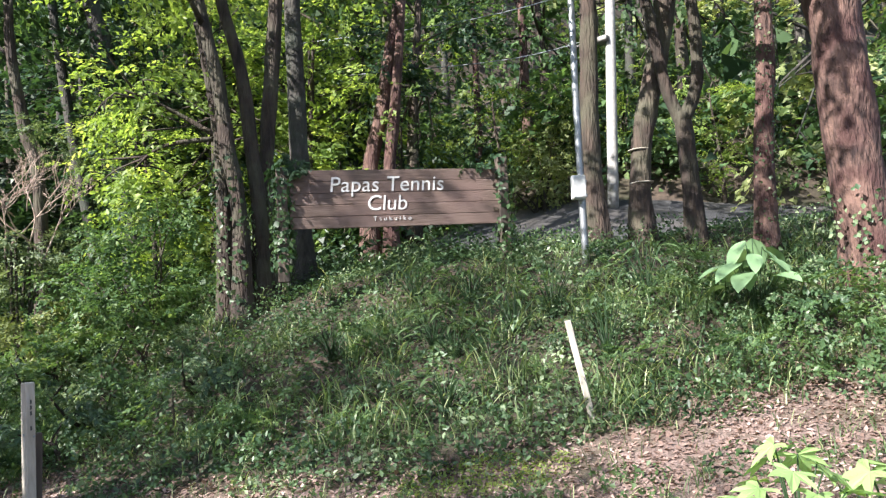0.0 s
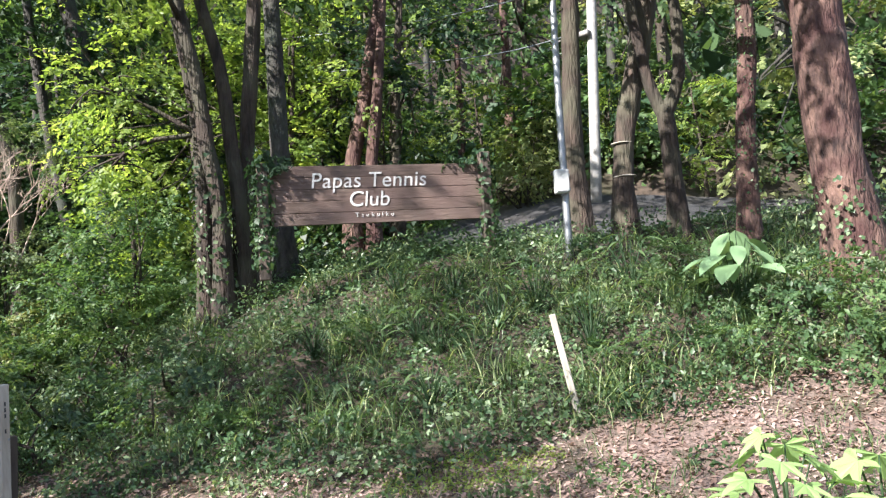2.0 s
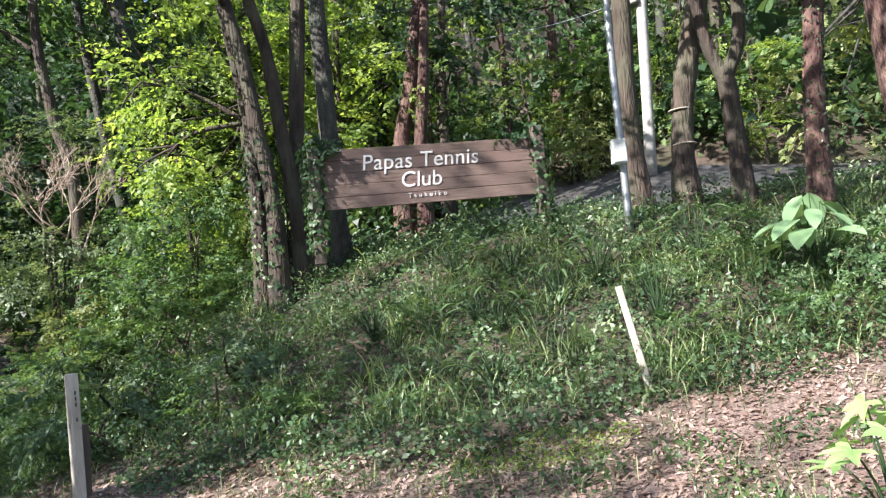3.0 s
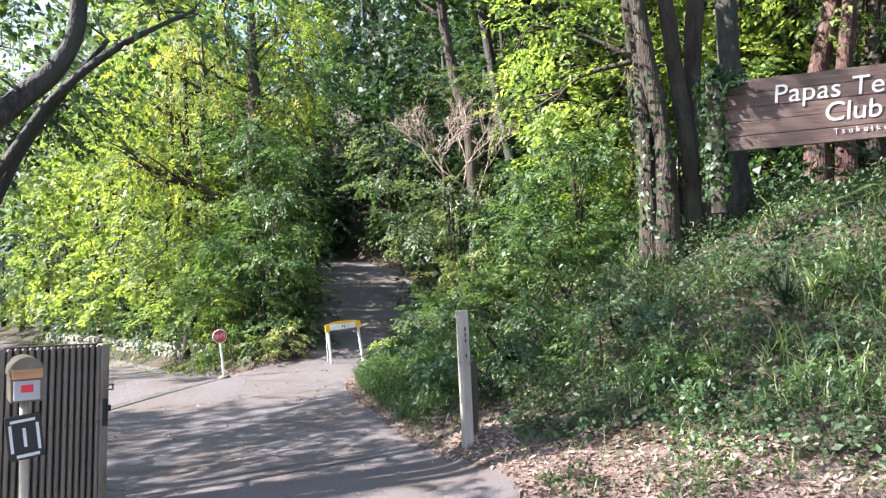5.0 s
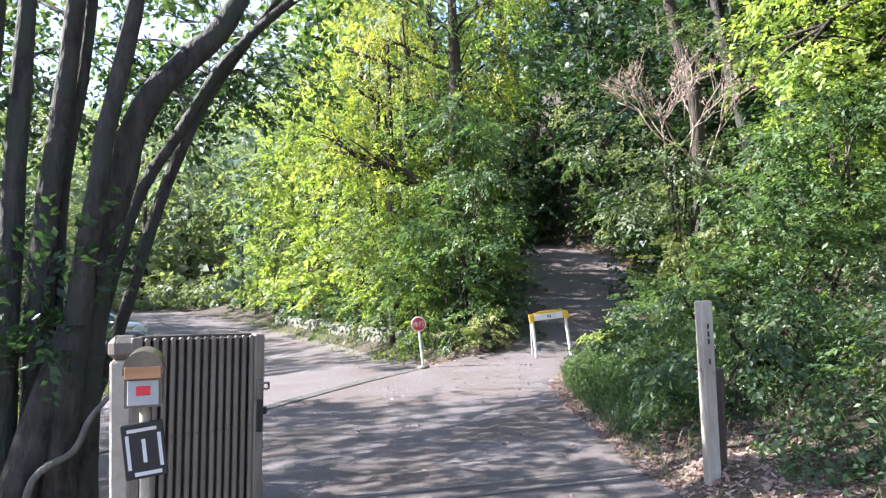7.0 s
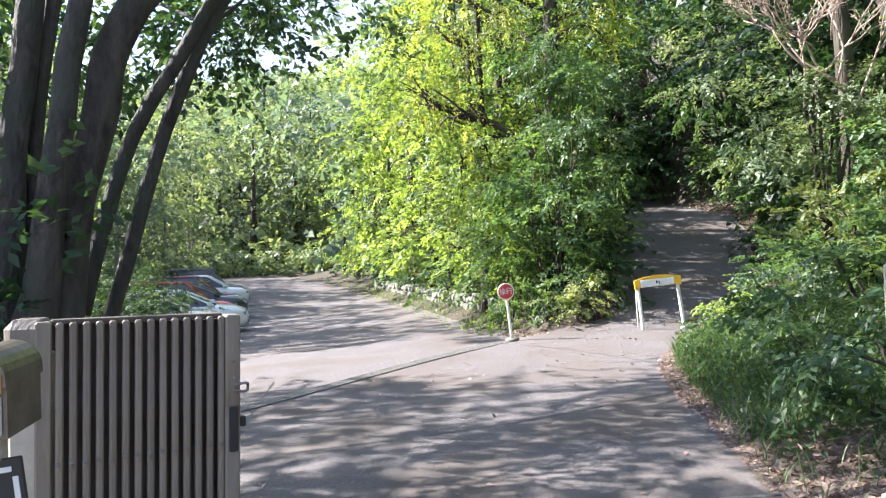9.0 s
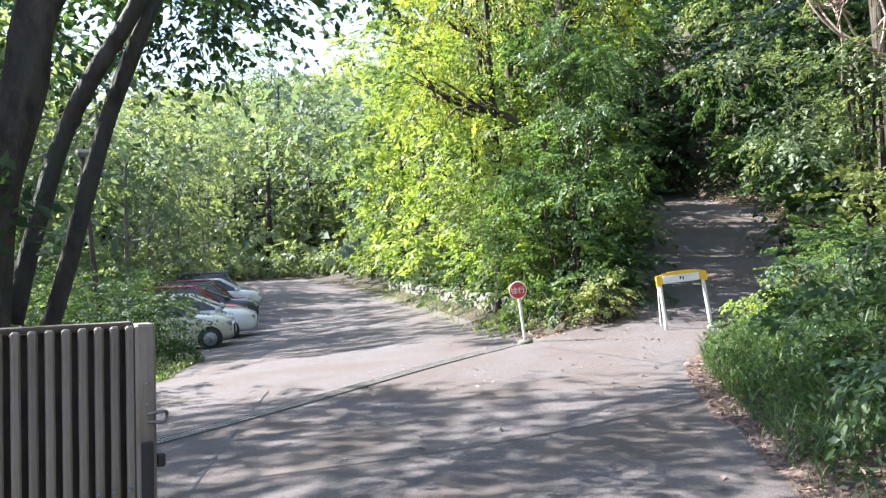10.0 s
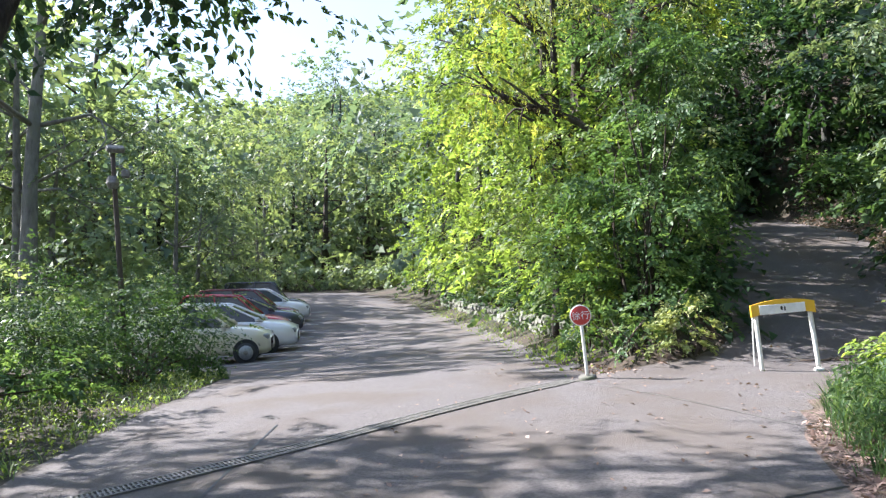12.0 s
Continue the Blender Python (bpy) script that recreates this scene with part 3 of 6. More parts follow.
stemmed_tree("tree", [([(8.76, 5.72, 2.6), (8.77, 5.70, 3.68), (8.83, 5.60, 4.58), (8.92, 5.40, 5.39), (9.01, 5.23, 6.38), (9.1, 5.0, 8.2)], [0.21, 0.15, 0.15, 0.165, 0.16, 0.1])],
    [((9.2, 5.0, 8.8), (1.7, 1.7, 1.0))], 2000, 0.13, M["leaf_mid"], M["bark"], "leaning brown trunk with two pale bands", 15)
stemmed_tree("tree", [([(8.81, 4.93, 2.4), (8.8, 4.96, 3.64), (8.78, 5.0, 4.6)], [0.16, 0.125, 0.115]),
    ([(8.79, 4.99, 4.4), (8.71, 5.16, 4.95), (8.66, 5.25, 5.62), (8.60, 5.36, 6.5), (8.5, 5.5, 7.6)], [0.1, 0.085, 0.085, 0.08, 0.06]),
    ([(8.78, 5.0, 4.45), (8.87, 4.8, 4.97), (8.89, 4.76, 5.69), (8.88, 4.78, 6.4), (9.0, 4.6, 7.5)], [0.1, 0.085, 0.08, 0.075, 0.055])],
    # last bough overhangs out of view, added to dapple the trunks
    [((8.4, 5.6, 8.2), (1.3, 1.3, 0.8)), ((9.1, 4.4, 8.2), (1.3, 1.3, 0.8)), ((6.4, 5.6, 7.6), (1.2, 1.1, 0.5))], 3000, 0.13, M["leaf_mid"], M["bark"], "forked brown tree trunk on the bank", 16)
stemmed_tree("tree", [([(8.85, 4.04, 2.4), (8.86, 3.99, 3.78), (8.9, 3.88, 4.96), (8.91, 3.84, 5.86), (9.0, 3.8, 7.6)], [0.15, 0.125, 0.12, 0.11, 0.08])],
    [((9.0, 3.8, 8.2), (1.4, 1.4, 0.9))], 1600, 0.13, M["leaf_mid"], M["red_bark"], "slim trunk wrapped in climbing leaves", 17)
stemmed_tree("tree", [([(8.44, 2.72, 2.0), (8.31, 2.82, 3.37), (8.3, 2.85, 4.35), (8.27, 2.88, 5.35), (8.15, 2.95, 7.6)], [0.29, 0.29, 0.285, 0.28, 0.22])],
    # the five far boughs are unseen, added to throw shade on the trunks
    [((8.0, 3.0, 8.4), (1.8, 1.8, 1.0)), ((7.0, 2.2, 8.0), (1.2, 1.2, 0.7)), ((5.6, 4.0, 7.6), (1.3, 1.1, 0.5)), ((4.6, 3.0, 8.4), (1.2, 1.1, 0.5)), ((2.8, 5.4, 8.0), (1.4, 1.3, 0.5)), ((2.2, 3.6, 8.6), (1.3, 1.2, 0.5)), ((3.6, 7.2, 8.2), (1.2, 1.2, 0.5))], 5600, 0.13, M["leaf_mid"], M["red_bark"], "thick reddish brown tree trunk", 18, 14)
# trunks down in the wood
stemmed_tree("tree", [([(6.05, 16.24, 3.2), (6.03, 16.24, 3.87), (5.73, 16.37, 6.34), (5.48, 16.47, 8.21), (5.27, 16.55, 9.2), (5.1, 16.6, 11)], [0.28, 0.25, 0.23, 0.2, 0.18, 0.1])],
    [((5.0, 16.8, 11.5), (2.2, 2.2, 1.4)), ((3.6, 17.2, 9.8), (1.5, 1.5, 0.9)), ((6.6, 16.0, 10.4), (1.4, 1.4, 0.9))], 3800, 0.15, M["leaf_mid"], M["grey_bark"], "tall ivy-clad trunk in the wood", 19)
stemmed_tree("tree", [([(6.4, 18.5, 1.4), (6.18, 18.56, 3.72), (5.93, 18.65, 5.35), (5.71, 18.74, 6.58), (5.36, 18.86, 9.18), (5.2, 19.0, 11.0)], [0.19, 0.16, 0.14, 0.13, 0.11, 0.06])],
    [((5.2, 19.0, 11.4), (1.8, 1.8, 1.0))], 1700, 0.14, M["leaf_mid"], M["grey_bark"], "slender grey trunk in the wood", 20)
stemmed_tree("tree", [([(4.2, 15.9, 2.2), (4.07, 15.91, 4.86), (3.83, 15.98, 5.96), (3.6, 16.05, 7.39), (3.54, 16.07, 8.53)], [0.15, 0.12, 0.11, 0.1, 0.08])],
    [((3.4, 16.2, 9.6), (2.0, 2.0, 1.2)), ((2.3, 17.0, 8.2), (1.2, 1.2, 0.8))], 3000, 0.15, M["leaf_dark"], M["bark"], "dark trunk at the edge of the wood", 21)

# the many-stemmed tree behind the gate
gate_tree = stemmed_tree("tree", [
    ([(-3.05, 8.25, -0.2), (-3.0, 8.28, 0.6), (-2.88, 8.32, 1.82), (-2.73, 8.4, 2.46), (-2.6, 8.45, 3.03), (-2.3, 8.58, 3.45), (-2.01, 8.68, 3.8), (-1.86, 8.72, 4.27), (-1.9, 8.8, 5.4)], [0.23, 0.15, 0.105, 0.094, 0.1, 0.096, 0.084, 0.076, 0.048]),
    ([(-3.06, 8.05, -0.2), (-3.0, 8.06, 0.6), (-2.84, 8.12, 1.97), (-2.74, 8.17, 2.76), (-2.61, 8.23, 3.48), (-2.54, 8.26, 4.0), (-2.5, 8.3, 5.6)], [0.17, 0.11, 0.075, 0.068, 0.0624, 0.06, 0.036]),
    ([(-3.38, 8.31, -0.2), (-3.33, 8.31, 0.42), (-3.27, 8.34, 2.16), (-3.18, 8.39, 3.03), (-3.09, 8.44, 4.01), (-3.0, 8.5, 5.8)], [0.17, 0.12, 0.085, 0.076, 0.068, 0.04]),
    ([(-3.32, 8.45, -0.2), (-3.3, 8.45, 0.6), (-3.23, 8.48, 2.39), (-3.11, 8.54, 3.28), (-3.04, 8.58, 4.06), (-3.0, 8.6, 5.4)], [0.08, 0.064, 0.056, 0.048, 0.044, 0.024]),
    ([(-3.7, 8.05, -0.2), (-3.66, 8.05, 0.56), (-3.62, 8.04, 2.02), (-3.56, 8.07, 2.95), (-3.5, 8.09, 3.87), (-3.4, 8.1, 5.6)], [0.104, 0.08, 0.068, 0.068, 0.064, 0.036]),
    ([(-3.02, 8.6, 1.3), (-2.9, 8.7, 1.9), (-2.76, 8.82, 2.47), (-2.48, 8.94, 2.99), (-2.14, 9.06, 3.59), (-1.58, 9.21, 4.18), (-0.9, 9.5, 4.7)], [0.056, 0.048, 0.048, 0.044, 0.04, 0.036, 0.016]),
    ([(-3.2, 8.7, -0.1), (-3.17, 8.74, 0.58), (-2.92, 8.86, 1.46), (-2.64, 8.98, 2.48), (-2.34, 9.09, 3.22), (-1.98, 9.21, 3.84), (-1.7, 9.28, 4.26)], [0.08, 0.056, 0.052, 0.048, 0.04, 0.04, 0.024]),
    ([(-3.5, 8.15, -0.2), (-3.47, 8.15, 0.6), (-3.43, 8.18, 2.2), (-3.37, 8.22, 3.4), (-3.3, 8.3, 5.6)], [0.15, 0.1, 0.078, 0.07, 0.04]),
    ([(-3.32, 7.8, -0.2), (-3.15, 7.95, 0.55), (-2.98, 8.14, 1.4), (-2.86, 8.28, 2.0)], [0.15, 0.12, 0.085, 0.05])],
    # many high boughs are out of view, added to shade the bank and drive
    [((-3.2, 9.6, 5.6), (1.5, 1.3, 0.7)), ((-5.4, 9.2, 5.4), (1.5, 1.5, 0.9)), ((-2.4, 11.0, 5.9), (1.4, 1.3, 0.5)), ((-4.8, 11.2, 5.4), (1.5, 1.2, 0.7)), ((-4.8, 8.4, 3.7), (0.7, 0.9, 0.6)),
     ((-1.2, 9.6, 4.7), (0.9, 0.7, 0.3)), ((-3.4, 7.4, 6.4), (1.9, 1.6, 0.8)), ((-3.6, 8.9, 1.5), (0.5, 0.5, 0.4)), ((-0.6, 10.4, 5.4), (0.8, 0.7, 0.3)), ((-6.6, 11.6, 5.4), (1.3, 1.3, 0.8)),
     ((-2.7, 10.2, 5.0), (1.3, 1.2, 0.5)), ((-1.3, 10.0, 4.75), (0.9, 1.0, 0.35)), ((-1.4, 9.0, 5.0), (1.0, 1.0, 0.4)), ((-0.9, 11.0, 5.7), (0.9, 0.9, 0.35)), ((-3.5, 11.6, 4.9), (1.2, 1.2, 0.5)), ((-1.6, 8.2, 5.4), (1.2, 1.0, 0.5)), ((-4.0, 12.0, 4.2), (1.0, 0.9, 0.4)), ((-5.0, 12.4, 4.9), (1.2, 1.0, 0.5)), ((-3.6, 8.4, 8.2), (2.4, 2.2, 1.1)), ((-2.2, 6.4, 8.6), (1.9, 1.9, 1.0)), ((-5.0, 6.6, 7.4), (1.8, 1.8, 1.0)), ((-3.4, 8.6, 10.4), (2.2, 2.2, 1.0)), ((-4.4, 4.8, 6.6), (1.6, 1.6, 0.9)), ((-5.6, 9.4, 9.0), (1.6, 1.6, 1.0)),
     ((-4.3, 11.2, 4.5), (1.1, 0.9, 0.45)), ((-3.3, 12.8, 4.7), (0.9, 0.7, 0.3)), ((-5.7, 11.0, 4.3), (1.0, 1.0, 0.5)),
     ((-3.0, 10.6, 3.95), (0.9, 0.7, 0.38)), ((-4.3, 9.8, 3.9), (0.8, 0.7, 0.42)), ((-2.2, 9.9, 3.7), (0.6, 0.5, 0.28)),
     ((-5.2, 12.4, 6.2), (1.8, 1.4, 0.8)), ((-3.6, 13.4, 5.7), (1.4, 1.2, 0.5)), ((-7.2, 13.0, 6.2), (1.6, 1.6, 0.9))],
    25000, 0.096, M["leaf_mid"], M["grey_bark"], "many-stemmed grey tree with green leaves behind the gate", 31, 12)

gate_base = gate_tree.matrix_basis.translation
# low inner boughs of the same tree, their shade put into darker leaves
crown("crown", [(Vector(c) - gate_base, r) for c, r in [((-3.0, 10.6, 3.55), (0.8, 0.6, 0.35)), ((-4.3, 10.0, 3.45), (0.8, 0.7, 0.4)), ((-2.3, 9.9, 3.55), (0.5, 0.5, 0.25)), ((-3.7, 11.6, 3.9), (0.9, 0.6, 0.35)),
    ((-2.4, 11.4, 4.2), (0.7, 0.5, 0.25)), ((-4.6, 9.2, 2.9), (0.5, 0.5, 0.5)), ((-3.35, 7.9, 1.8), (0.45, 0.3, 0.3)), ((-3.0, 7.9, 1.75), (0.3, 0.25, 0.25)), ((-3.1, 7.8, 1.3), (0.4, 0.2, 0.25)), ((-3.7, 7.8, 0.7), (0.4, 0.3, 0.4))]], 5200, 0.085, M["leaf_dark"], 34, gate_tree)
# ---- the wood, on all sides ----
forest = [wild_tree("tree", 41, 12, 0.18, 1800, 0.25, M["leaf_mid"], M["bark"], "woodland tree with dense green leaves"),
          wild_tree("tree", 42, 14, 0.2, 1800, 0.26, M["leaf_dark"], M["grey_bark"], "tall dark green woodland tree", 0.45),
          wild_tree("tree", 43, 10, 0.14, 1800, 0.23, M["leaf_mid"], M["bark"], "woodland tree with fresh green leaves", 0.3),
          wild_tree("tree", 44, 13, 0.17, 1800, 0.24, M["leaf_mid"], M["red_bark"], "slim woodland tree with a reddish trunk", 0.5)]
rnd = random.Random(5)
places = []
for i in range(700):
    x, y = rnd.uniform(-4, 34), rnd.uniform(-8, 44)
    u, d2 = float(bank_d(x, y)), x - float(road_right(y))
    ok = u > 15.0 or (y > 12.5 and u > 5.0) or (y > 20 and d2 > 2.2 and x < float(lane_left(y)) - 1.2) or (y > 34 and d2 > 3)
    if ok and all((x - a) ** 2 + (y - b) ** 2 > 6.2 for a, b, _ in places) and len(places) < 36 and (y > 3 or x < 26):
        places.append((x, y, rnd.uniform(0.75, 1.1)))
scatter(forest, places, 6)

under = [bush_at("bush", (0, 0, 0), [((0, 0, 0.7), (0.9, 0.9, 0.6)), ((0.7, 0.3, 0.5), (0.7, 0.6, 0.5)), ((-0.6, -0.4, 0.6), (0.7, 0.6, 0.5))], 800, 0.16, M["leaf_mid"], "leafy green undergrowth in the wood", 51, "undergrowth"),
         bush_at("bush", (0, 0, 0), [((0, 0, 0.9), (0.8, 0.8, 0.8)), ((0.6, -0.5, 0.6), (0.7, 0.7, 0.5))], 800, 0.165, M["leaf_dark"], "dark green undergrowth shrub in the wood", 52, "undergrowth"),
         bush_at("bush", (0, 0, 0), [((0, 0, 0.7), (1.0, 0.8, 0.6)), ((-0.5, 0.5, 1.1), (0.6, 0.6, 0.5))], 800, 0.16, M["leaf_mid"], "bright green undergrowth shrub in the wood", 53, "undergrowth")]
rnd = random.Random(8)
bplaces = [(float(bank_right(y)) + 14.9 / float(ramp(y, [(4, 0.74), (9, 1.0)])) + rnd.uniform(-0.3, 0.8), y, rnd.uniform(0.9, 1.6)) for y in np.arange(-5, 14, 1.15)]
bplaces += [(float(bank_right(y)) + rnd.uniform(1.3, 2.9), y, rnd.uniform(0.7, 1.2)) for y in np.arange(18.2, 33, 0.95)]
bplaces += [(float(lane_left(y)) - rnd.uniform(0.9, 1.5), y, rnd.uniform(0.8, 1.2)) for y in np.arange(20.5, 33, 1.3)]
bplaces += [(float(road_right(y)) + rnd.uniform(1.2, 1.8), y, rnd.uniform(0.8, 1.15)) for y in np.arange(18.6, 46, 1.7)]
bplaces += [(rnd.uniform(-1, 5), rnd.uniform(33.5, 38), 1.6) for _ in range(7)]
for i in range(900):
    x, y = rnd.uniform(-2, 26), rnd.uniform(-6, 34)
    u = float(bank_d(x, y))
    ok = u > 15.2 or (11.0 < y < 30 and 4.2 < u < 13 and (y > 14 or x > 5.5))
    if ok and all((x - a) ** 2 + (y - b) ** 2 > 1.7 for a, b, _ in bplaces) and len(bplaces) < 112:
        bplaces.append((x, y, rnd.uniform(0.9, 1.5)))
scatter(under, bplaces, 9, -0.1)

# far wooded hills beyond the car park; haze is put into their leaf colours
hill = [wild_tree("tree", 61, 13, 0.25, 2100, 0.44, M["leaf_hazed"], M["bark"], "distant green tree on the wooded hill", 0.05, 12, 0.4, twigs=0, seg=1, sides=5, bunch=3, per=7, shell=0.12, face=1.2, lean=0.4),
        wild_tree("tree", 62, 15, 0.25, 2100, 0.44, M["leaf_hill_hazed"], M["bark"], "distant green tree on the hill, leaves blued for haze", 0.05, 12, 0.36, twigs=0, seg=1, sides=5, bunch=3, per=7, shell=0.12, face=1.2, lean=0.4),
        wild_tree("tree", 63, 12, 0.2, 2100, 0.42, M["leaf_hazed"], M["grey_bark"], "distant green tree on the hill, leaves paled for haze", 0.05, 11, 0.4, twigs=0, seg=1, sides=5, bunch=3, per=7, shell=0.12, face=1.2, lean=0.4)]
rnd = random.Random(15)
hplaces = []
for i in range(4000):
    way, far = radians(rnd.uniform(4, 52)), 26 + 110 * rnd.random() ** 1.3
    x, y = -math.sin(way) * far, 7 + math.cos(way) * far
    w, d = float(road_left(y)) - x, x - float(road_right(y))
    ok = (w > 5 and y > 24) or y > 82 or (y > 44 and d > 4)
    near = 8 if far < 60 else 20
    if ok and all((x - a) ** 2 + (y - b) ** 2 > near for a, b, _ in hplaces) and len(hplaces) < 84:
        hplaces.append((x, y, rnd.uniform(0.85, 1.35)))
scatter(hill, hplaces, 16)


# ---- thickets ----
# the sunlit mass between the drive and the lane
edge_tree = [wild_tree("tree", 71, 9.5, 0.14, 3900, 0.17, M["leaf_lime"], M["bark"], "bright yellow-green tree leafy to the ground", 0.06, 12, 0.3),
             wild_tree("tree", 72, 8.5, 0.13, 3900, 0.165, M["leaf_mid"], M["bark"], "green roadside tree leafy to the ground", 0.06, 12, 0.3),
             wild_tree("tree", 73, 10.5, 0.15, 3900, 0.175, M["leaf_lime"], M["grey_bark"], "tall lime green roadside tree", 0.08, 13, 0.27)]
near_tree = [wild_tree("tree", 271, 9.5, 0.14, 11000, 0.1, M["leaf_lime"], M["bark"], "fine-leaved yellow-green tree leafy to the ground", 0.06, 14, 0.25, twigs=3, seg=3),
             wild_tree("tree", 272, 8.8, 0.13, 11000, 0.095, M["leaf_mid"], M["bark"], "fine-leaved green tree beside the drive", 0.06, 14, 0.25, twigs=3, seg=3)]
scatter(near_tree, [(-1.9, 22.6, 1.15), (0.1, 21.6, 0.95), (-1.7, 24.4, 1.3), (-0.4, 24.8, 1.15), (-2.8, 26.8, 1.2)], 273)
stemmed_tree("tree", [([(-0.35, 21.0, 0.2), (-0.3, 21.0, 2.5), (-0.2, 21.1, 5.0), (-0.2, 21.2, 8.0), (-0.3, 21.2, 11.0)], [0.24, 0.2, 0.17, 0.13, 0.06])],
    [((-1.6, 20.4, 7.6), (1.1, 0.9, 0.8)), ((-2.6, 20.6, 6.4), (1.0, 0.9, 0.8)), ((-3.1, 21.2, 5.0), (0.8, 0.8, 0.8)), ((-2.2, 20.0, 4.6), (0.8, 0.7, 0.8)), ((-1.2, 19.8, 5.8), (1.0, 0.8, 0.8)), ((-2.9, 21.6, 7.8), (1.0, 0.9, 0.9)),
     ((-1.0, 20.4, 9.4), (1.2, 1.0, 0.9)), ((-2.6, 21.4, 9.6), (1.1, 1.0, 0.9)), ((0.8, 20.6, 8.6), (1.1, 1.0, 0.8)), ((-0.4, 21.2, 11.2), (1.3, 1.2, 0.9)), ((0.6, 20.4, 6.4), (0.8, 0.8, 0.6))],
    17000, 0.095, M["leaf_gold"], M["bark"], "tall tree with drooping feathery yellow-green boughs", 274, aspect=0.22, twig=0.34, per=26, hang=1.5, lean=0.2)
scatter(edge_tree, [(-3.9, 30.0, 1.15), (-1.8, 29.0, 1.35), (-5.2, 33.6, 1.05), (-7.0, 38.0, 1.05), (-4.6, 37.0, 1.3),
                    (-9.4, 43.0, 1.0), (-11.6, 48.5, 1.0), (-14.6, 55.0, 1.1), (-18.0, 63.0, 1.1), (-8.0, 47.0, 1.3)], 74)
# dark leaf colour stands in for the shade up the lane and slope
shade_tree = [wild_tree("tree", 171, 10, 0.16, 3000, 0.2, M["leaf_dark"], M["bark"], "tree leafy to the ground, leaves darkened for shade", 0.05, 12, 0.33),
              wild_tree("tree", 172, 9, 0.15, 3000, 0.195, M["leaf_dark"], M["grey_bark"], "tree on the slope, shade put into its leaf colour", 0.05, 12, 0.33)]
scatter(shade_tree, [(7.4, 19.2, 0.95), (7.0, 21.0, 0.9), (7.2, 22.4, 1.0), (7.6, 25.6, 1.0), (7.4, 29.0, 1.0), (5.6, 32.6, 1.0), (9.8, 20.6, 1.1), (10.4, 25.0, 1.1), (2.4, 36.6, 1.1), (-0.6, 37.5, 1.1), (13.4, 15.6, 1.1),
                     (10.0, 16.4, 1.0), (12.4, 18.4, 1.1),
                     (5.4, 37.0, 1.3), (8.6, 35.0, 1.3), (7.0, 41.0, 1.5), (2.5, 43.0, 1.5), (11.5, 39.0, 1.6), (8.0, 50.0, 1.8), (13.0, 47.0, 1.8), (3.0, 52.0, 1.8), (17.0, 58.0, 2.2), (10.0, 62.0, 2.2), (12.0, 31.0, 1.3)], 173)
wild_tree("conifer", 181, 8.5, 0.13, 4200, 0.12, M["leaf_dark"], M["bark"], "slim dark conifer behind the sign", 0.08, 13, 0.15, hang=0.5).matrix_basis = pose(10.7, 12.3, zat(10.7, 12.3), 0, 0, 40)
slope_tree = [wild_tree("tree", 177, 9, 0.15, 3600, 0.14, M["leaf_mid"], M["bark"], "green tree on the slope above the upper road", 0.05, 13, 0.33),
              wild_tree("tree", 178, 9, 0.15, 3600, 0.14, M["leaf_pale"], M["grey_bark"], "pale green tree on the sunny slope", 0.05, 13, 0.33)]
scatter(slope_tree, [(17.2, 8.6, 1.0), (17.0, 5.0, 1.0), (17.6, 1.4, 1.0), (19.0, 11.2, 1.1), (16.4, 12.4, 0.9), (20.5, 6.6, 1.2), (20.8, 3.0, 1.2),
                     (26.5, 9.5, 1.5), (28.5, 6.0, 1.6), (25.0, 13.5, 1.4), (31.0, 10.5, 1.8), (27.0, 2.0, 1.6), (32.0, 4.0, 1.8), (25.5, -2.0, 1.5)], 179)
scatter([wild_tree("tree", 175, 7, 0.1, 5200, 0.104, M["leaf_lime"], M["bark"], "young tree with bright lime leaves", 0.08, 11, 0.33)],
        [(5.3, 13.6, 0.62), (15.6, 9.6, 0.42), (16.0, 7.4, 0.4), (14.6, 12.8, 0.5), (7.6, 15.2, 1.0), (14.8, 11.4, 0.45), (8.6, 13.4, 0.9), (6.4, 13.2, 0.8), (7.0, 14.4, 1.0), (9.4, 14.6, 0.8), (8.0, 16.6, 1.2), (10.4, 20.0, 1.6), (12.4, 18.6, 1.5), (13.4, 16.8, 1.3), (11.6, 23.4, 1.8)], 176)
bush_at("bush", (-0.15, 17.95, zat(-0.15, 17.95)), [((0.1, 0.0, 0.8), (1.0, 0.9, 0.7)), ((0.2, -0.1, 1.9), (0.95, 0.9, 0.55)), ((-0.6, 0.3, 2.4), (1.0, 0.9, 0.5)), ((0.1, 0.4, 3.2), (0.9, 0.8, 0.5)), ((0.75, 0.6, 1.3), (0.5, 0.7, 0.6)), ((-1.1, 0.6, 1.2), (0.8, 0.8, 0.9)),
        ((0.5, 0.6, 4.1), (0.8, 0.8, 0.45)), ((-0.3, 0.8, 4.8), (0.8, 0.8, 0.5)), ((0.9, 0.8, 2.6), (0.6, 0.6, 0.4))],
        21000, 0.085, M["leaf_mid"], "large dense green bush beside the lane", 75, per=18, twig=0.24, aspect=0.42)
bush_at("bush", (-0.9, 18.4, zat(-0.9, 18.4)), [((0, 0, 0.8), (0.8, 0.8, 0.7)), ((-0.3, 0.6, 1.9), (0.9, 0.8, 0.8)), ((-0.5, 1.6, 3.0), (1.0, 0.9, 1.0))], 8000, 0.08, M["leaf_lime"], "yellow-green bush beside the drive", 76, per=18, twig=0.2)
